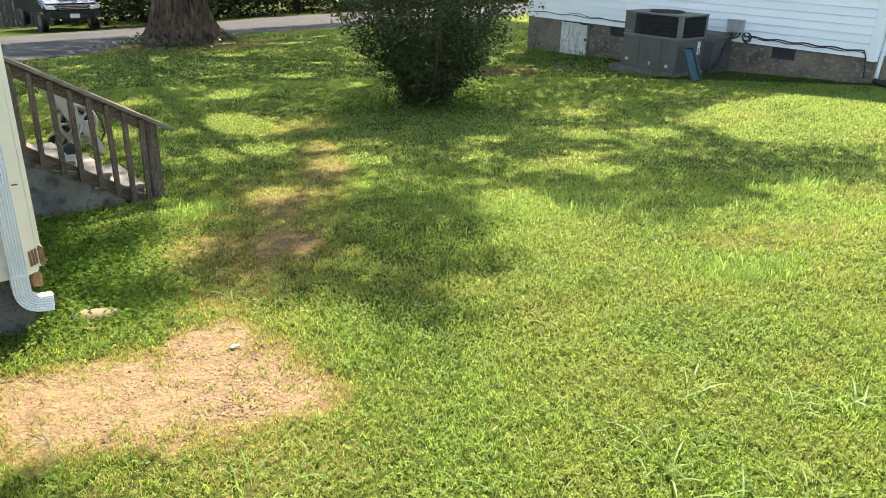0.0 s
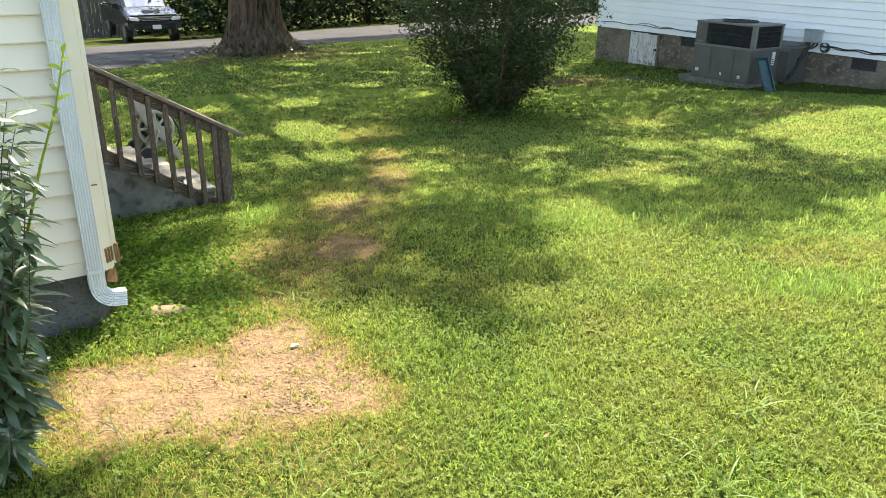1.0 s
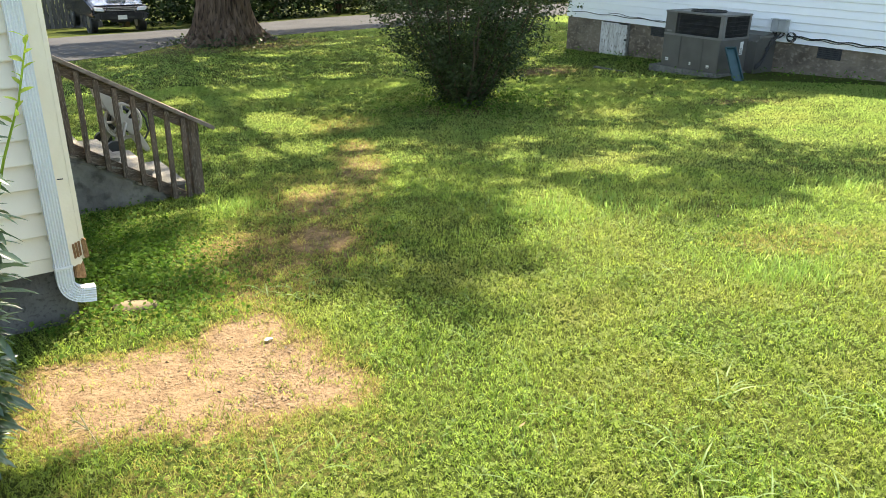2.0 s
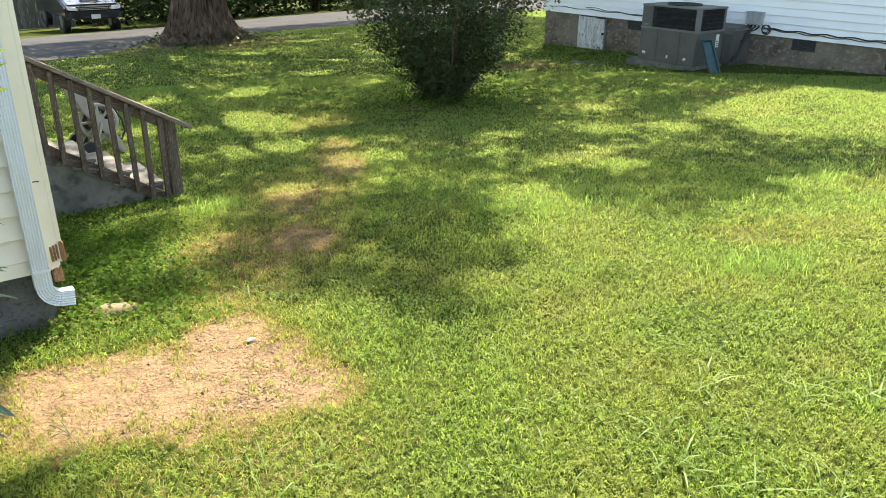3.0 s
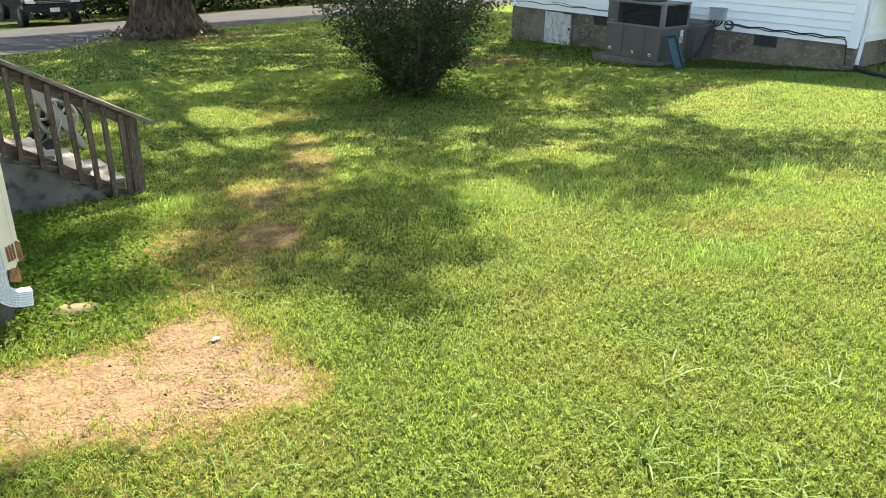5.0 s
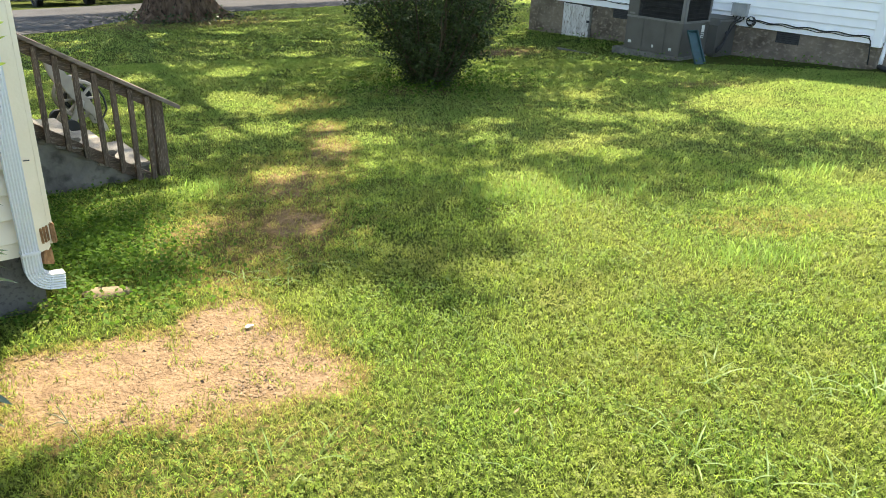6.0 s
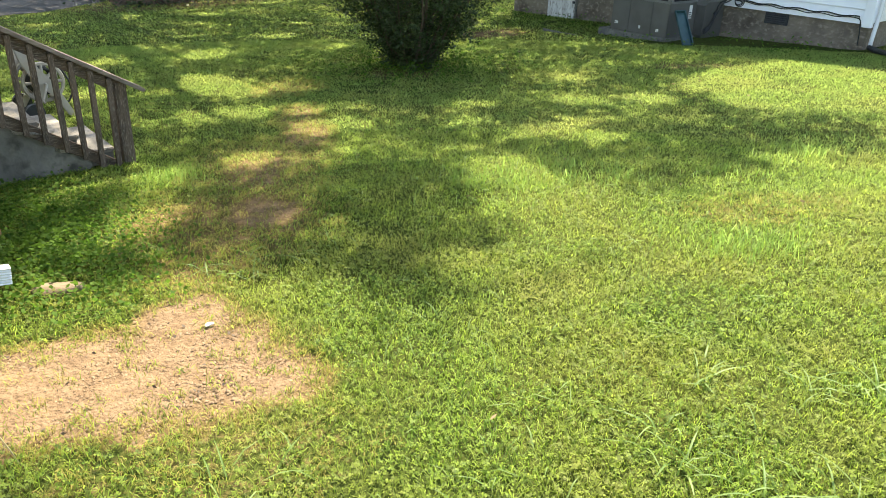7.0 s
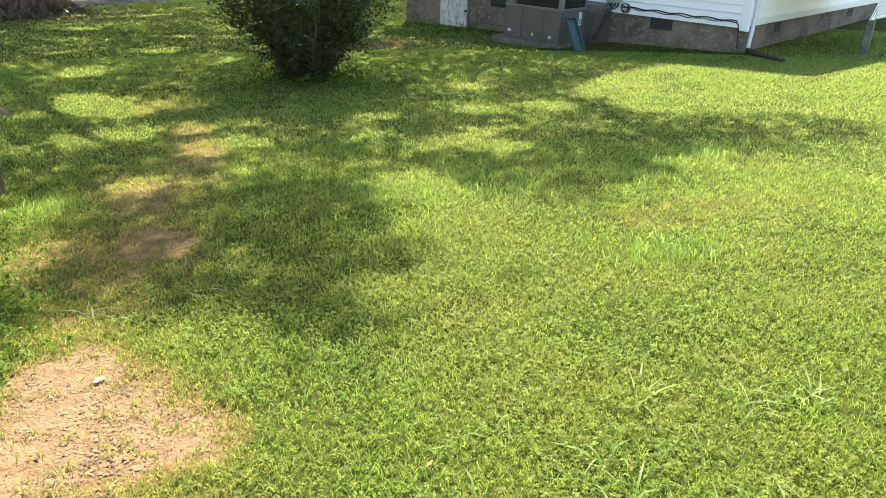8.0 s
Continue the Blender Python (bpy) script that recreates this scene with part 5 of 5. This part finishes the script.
def clusters(places, per, spread):
    xs, ys = zip(*[(rng.normal(cx, spread, per), rng.normal(cy, spread, per)) for cx, cy in places])
    return np.concatenate(xs), np.concatenate(ys)


def build_grass():
    # near lawn
    x, y = scatter(430000, -1.2, 6.5, 0.2, 6.5)
    d = np.hypot(x, y)
    b = bare(x, y)
    tuft = 0.5 + 0.5 * wobble(x + 2, y + 1, 2.2)
    k = clear(x, y) & (rng.random(len(x)) < np.clip(1.35 - d / 7.5, 0.3, 1)) & (rng.random(len(x)) > b * 2.0) & (rng.random(len(x)) < 0.45 + 0.7 * tuft) & (d < 7.2)
    v, f = blades(on_ground(x[k], y[k]), 0.040 + 0.022 * tuft[k][:, None], 0.0034, 1.5)
    mesh_of("lawn_grass", v, f, M_GRASS, "short bright green lawn grass, unevenly mown", "grass", kind="stuff")
    # middle lawn
    x, y = scatter(900000, -1.2, 13.5, 0.2, 13)
    d = np.hypot(x, y)
    k = clear(x, y) & (d > 5.4) & (d < 13.5) & (rng.random(len(x)) > bare(x, y) * 1.3)
    v, f = tris(on_ground(x[k], y[k]), 0.034, (0.0055 + 0.0005 * d[k])[:, None], 1.5)
    mesh_of("lawn_grass", v, f, M_LAWN, "short green lawn grass", "grass", kind="stuff")
    x, y = scatter(420000, -4, 24, 8, 21.5)
    d = np.hypot(x, y)
    k = clear(x, y) & (d > 12.5) & (rng.random(len(x)) > bare(x, y) * 1.2)
    v, f = tris(on_ground(x[k], y[k]), 0.036, 0.020, 1.5)
    mesh_of("lawn_grass", v, f, M_LAWN, "short green lawn grass under the oak", "grass", kind="stuff")
    # lawn round about and behind
    x, y = scatter(170000, -7.5, 17, -9, 16)
    k = clear(x, y) & ((x < -1.1) | (y < 0.3) | (x > 13.3))
    x, y = np.concatenate([x[k], rng.uniform(12.8, 17.5, 45000)]), np.concatenate([y[k], rng.uniform(-1.5, 5.1, 45000)])
    v, f = tris(on_ground(x, y), 0.045, 0.018, 1.45)
    mesh_of("lawn_grass", v, f, M_LAWN, "short green lawn grass beside the houses", "grass", kind="stuff")
    # longer tufts, thickest along the edge of the oak's shade
    x, y = scatter(30000, 0.2, 11, 0.8, 9)
    edge = np.exp(-((x - 4.3) / 0.7) ** 2 - ((y - 3.75) / 0.5) ** 2) + np.exp(-((x - 4.05) / 0.35) ** 2 - ((y - 2.06) / 0.22) ** 2) + 0.7 * np.exp(-((x - 6.6) / 1.2) ** 2 - ((y - 2.9) / 0.3) ** 2) + 0.8 * np.exp(-((x - 1.96) / 0.25) ** 2 - ((y - 5.7) / 0.15) ** 2)
    k = clear(x, y) & (bare(x, y) < 0.3) & (rng.random(len(x)) < np.maximum(edge, 0.14 * (wobble(x * 0.6 + 5, y * 0.6, 1.1) > 0.25)))
    v, f = blades(on_ground(x[k], y[k]), 0.10, 0.0045, 0.95)
    mesh_of("grass_tufts", v, f, M_TALL, "taller pale green grass tufts", "grass", kind="stuff")
    x, y = clusters([(4.3, 3.6), (4.0, 4.0), (4.6, 3.4), (4.05, 2.1), (4.2, 2.0), (1.96, 5.7), (2.1, 5.65), (3.9, 2.2), (4.45, 3.9), (3.7, 4.1), (5.3, 3.0), (6.3, 2.85)], 90, 0.12)
    v, f = blades(on_ground(x, y), 0.13, 0.005, 0.9)
    mesh_of("grass_tufts", v, f, M_TALL, "thick tall green grass tufts", "grass", kind="stuff")
    # coarse crabgrass lying over the lawn
    x, y = clusters([(2.89, 1.17), (2.13, 1.41), (2.13, 1.27), (2.17, 1.0), (2.32, 0.79), (3.0, 1.02), (2.6, 1.5)], 9, 0.05)
    v, f = arching(x, y, 0.20, 0.0085)
    mesh_of("crabgrass", v, f, M_PALE, "coarse pale crabgrass blades lying over the lawn", "grass", kind="stuff")
    x, y = clusters([(1.99, 1.8), (1.59, 1.64), (0.85, 2.23), (2.13, 2.48), (1.02, 2.1), (2.24, 3.67), (1.73, 3.74), (1.8, 3.85), (1.55, 3.9), (1.66, 3.68), (2.05, 3.6), (3.4, 1.75), (2.75, 1.75), (3.5, 2.6)], 5, 0.07)
    v, f = arching(x, y, 0.15, 0.007)
    mesh_of("crabgrass", v, f, M_PALE, "single pale crabgrass blades in the lawn", "grass", kind="stuff")
    x, y = scatter(420, 0.9, 5.5, 0.8, 5.5)
    k = clear(x, y) & (bare(x, y) < 0.2)
    v, f = arching(x[k], y[k], 0.11, 0.005)
    mesh_of("crabgrass", v, f, M_PALE, "stray pale blades in the lawn", "grass", kind="stuff")
    # dry grass round the bare places
    x, y = scatter(420000, -0.6, 5.5, 1.8, 9.5)
    b = bare(x, y)
    k = clear(x, y) & (b > 0.05) & (rng.random(len(x)) < np.clip(1.0 - b, 0.035, 0.85) * np.clip(0.45 + 1.2 * wobble(x, y, 6.0), 0.06, 1))
    v, f = blades(on_ground(x[k], y[k]), 0.040, 0.0038, 1.3)
    mesh_of("dry_grass", v, f, M_DRY, "sparse dry yellow grass round bare soil", "grass", kind="stuff")


def build_wisps():
    # small tufts that hold on in and round the bare patch
    x, y = scatter(1500, -0.2, 1.9, 2.2, 4.1)
    b = bare(x, y)
    k = (b > 0.2) & (rng.random(len(x)) < np.where(b > 0.85, 0.13, 0.6))
    cx, cy = np.repeat(x[k], 16), np.repeat(y[k], 16)
    cx, cy = cx + rng.normal(0, 0.022, len(cx)), cy + rng.normal(0, 0.022, len(cy))
    half = rng.random(len(cx)) < 0.55
    for pick, m, label in ((half, M_DRY, "small dry tufts on bare soil"), (~half, M_GRASS, "small green tufts on bare soil")):
        v, f = blades(on_ground(cx[pick], cy[pick]), 0.045, 0.0038, 1.3)
        mesh_of("grass_wisps", v, f, m, label, "grass", kind="stuff")


def build_clover():
    x, y = scatter(300000, -0.6, 6.5, 0.6, 6.5)
    d = np.hypot(x, y)
    w = 0.5 + 0.5 * wobble(x * 0.8, y * 0.8 + 4, 1.3)
    k = clear(x, y) & (d < 6.4) & (rng.random(len(x)) > bare(x, y) * 2.6) & (rng.random(len(x)) < (0.10 + 0.55 * w ** 1.5) * np.clip((6.4 - d) / 2.2, 0, 1))
    x, y = x[k], y[k]
    n = len(x)
    p = on_ground(x, y) + np.stack([np.zeros(n), np.zeros(n), rng.uniform(0.020, 0.052, n)], 1)
    a0 = rng.uniform(0, 2 * np.pi, n)
    size = 0.0042 + 0.0075 * rng.random(n) ** 1.7
    tilt = rng.normal(0, 0.42, (n, 2))
    vs, fs = [], []
    for j in range(3):
        a = a0 + j * 2 * np.pi / 3
        o, s = np.stack([np.cos(a), np.sin(a)], 1), np.stack([-np.sin(a), np.cos(a)], 1)
        def at(r, t):
            q = o * (r * size)[:, None] + s * (t * size)[:, None]
            return np.concatenate([p[:, :2] + q, (p[:, 2] + (q * tilt).sum(1))[:, None]], 1)
        vs.append(np.stack([at(0, 0), at(0.75, 0.62), at(1.15, 0.0), at(0.75, -0.62)], 1))
    v = np.stack(vs, 1).reshape(-1, 3)
    f = np.arange(len(v)).reshape(-1, 4)
    mesh_of("clover", v, f, M_CLOVER, "small clover leaves scattered through the lawn", "clover", kind="stuff")
    # broad dark leaves along the house and steps
    x, y = scatter(60000, 0.3, 2.6, 3.6, 6.6)
    cov = np.maximum(np.exp(-((x - 0.95) / 0.42) ** 2 - ((y - 4.95) / 0.9) ** 2), 0.9 * np.exp(-((x - 0.75) / 0.30) ** 2 - ((y - 4.2) / 0.28) ** 2)) * (0.75 + 0.5 * wobble(x, y, 2.5))
    k = clear(x, y) & (rng.random(len(x)) < cov) & (np.hypot(x - 0.84, (y - 4.10) * 2) > 0.10)
    p = on_ground(x[k], y[k])
    p[:, 2] += rng.uniform(0.02, 0.085, k.sum())
    v, f = leaves_at(p, 0.027, aspect=0.8, droop=0.05, tilt=0.7)
    mesh_of("groundcover", v, f, M_IVY, "low leafy groundcover beside the house", "groundcover", kind="stuff")
    # leaves climbing round the oak's foot
    a, r = rng.uniform(0, 2 * np.pi, 1500), 1.0 + np.abs(rng.normal(0, 0.5, 1500))
    x, y = TX + r * np.cos(a), TY + r * np.sin(a)
    k = 0.5 + 0.5 * wobble(x, y, 1.4) > rng.random(1500)
    p = on_ground(x[k], y[k])
    p[:, 2] += rng.uniform(0.0, 0.08, k.sum()) + np.clip(1.3 - r[k], 0, 0.3) * rng.random(k.sum())
    v, f = leaves_at(p, 0.075, aspect=0.7, droop=0.1, tilt=0.9)
    mesh_of("groundcover", v, f, M_BUSH, "dark leafy groundcover round the oak's foot", "groundcover", kind="stuff")
    # seedlings and weeds round the bush and along the white foundation
    n = 2600
    x = np.concatenate([rng.normal(BX, 0.75, n), rng.uniform(11.0, 12.8, n // 2)])
    y = np.concatenate([rng.normal(BY, 0.65, n), rng.uniform(5.2, 12.6, n // 2)])
    k = clear(x, y) & (rng.random(len(x)) < 0.5 + 0.5 * wobble(x, y, 1.7))
    p = on_ground(x[k], y[k])
    p[:, 2] += rng.uniform(0.03, 0.14, k.sum())
    v, f = leaves_at(p, 0.05, aspect=0.6, droop=0.0, tilt=0.9)
    mesh_of("weeds", v, f, M_IVY, "small leafy weeds round the bush and foundation", "weeds", kind="stuff")


def build_litter():
    x, y = scatter(1100, 0.0, 1.7, 2.4, 3.9)
    k = (bare(x, y) > 0.5) & (rng.random(len(x)) < np.clip(0.25 + 0.9 * wobble(x + 1, y, 3.0), 0.04, 1))
    v, f = leaves_at(on_ground(x[k], y[k]) + np.array([0, 0, 0.007]), 0.015 * rng.uniform(0.4, 1.6, k.sum()), aspect=0.6, droop=0.0, tilt=0.5)
    mesh_of("litter", v, f, M_TWIG, "dead leaf and twig crumbs on bare soil", "litter", kind="stuff")
    # crumbs of soil and gravel: small four-sided lumps
    x, y = scatter(11000, -0.1, 1.8, 2.3, 4.0)
    k = bare(x, y) > 0.45
    p = on_ground(x[k], y[k])
    n = len(p)
    r = (0.0025 + 0.007 * rng.random(n) ** 4)[:, None]
    a = rng.uniform(0, 2 * np.pi, n)
    ring4 = [p + r * np.stack([np.cos(a + q * 1.57) * rng.uniform(0.6, 1.3, n), np.sin(a + q * 1.57) * rng.uniform(0.6, 1.3, n), np.zeros(n)], 1) for q in range(4)]
    top_ = p + np.stack([rng.normal(0, 0.001, n), rng.normal(0, 0.001, n), r[:, 0] * 0.5 + 0.0035], 1)
    v = np.stack(ring4 + [top_], 1).reshape(-1, 3)
    b = (np.arange(n) * 5)[:, None]
    f = np.concatenate([b + [q, (q + 1) % 4, 4] for q in range(4)], 0)
    mesh_of("gravel", v, f, M_GRIT, "fine tan grit and soil crumbs on the bare patch", "gravel", kind="stuff")
    # single fallen leaves on the lawn
    x, y = scatter(90, 0.8, 10, 1.2, 12)
    k = clear(x, y)
    p = on_ground(x[k], y[k])
    p[:, 2] += 0.045
    v, f = leaves_at(p, 0.036, aspect=0.5, droop=0.0, tilt=0.5)
    mesh_of("fallen_leaves", v, f, M_FALLEN, "single pale dry leaves fallen on the lawn", "leaves", kind="stuff")


def dry_stalk(x, y, ends):
    z = ground_z(x, y)
    st_ = thing("dry_stalk", (x, y, z), "dry straw-coloured weed stalk with two spikes", "weed")
    knee = Vector((x - 0.04, y + 0.03, z + 0.13))
    part("stem", tube([(x, y, z - 0.01), (x - 0.02, y + 0.012, z + 0.07), knee], 0.0022, 5), M_STRAW, st_, smoothed=True)
    for e in ends:
        part("spike", tube([knee, knee.lerp(knee + Vector(e), 0.5) + Vector((0, 0, 0.012)), knee + Vector(e)], [0.002, 0.003, 0.0012], 5), M_STRAW, st_, smoothed=True)


dry_stalk(0.34, 2.72, [(-0.07, 0.02, 0.0), (-0.06, 0.05, 0.04), (-0.02, 0.06, 0.05)])
sc = bmesh.new()
bmesh.ops.create_icosphere(sc, subdivisions=2, radius=1)
bmesh.ops.scale(sc, verts=sc.verts, vec=(0.026, 0.013, 0.004))
roughen(sc, 0.006, 60)
bmesh.ops.translate(sc, verts=sc.verts, vec=(1.26, 3.27, ground_z(1.26, 3.27) + 0.008))
tagged(part("paper_scrap", sc, M_BOX), "crumpled pale paper scrap on bare soil", "litter")
build_grass()
build_wisps()
build_clover()
build_litter()
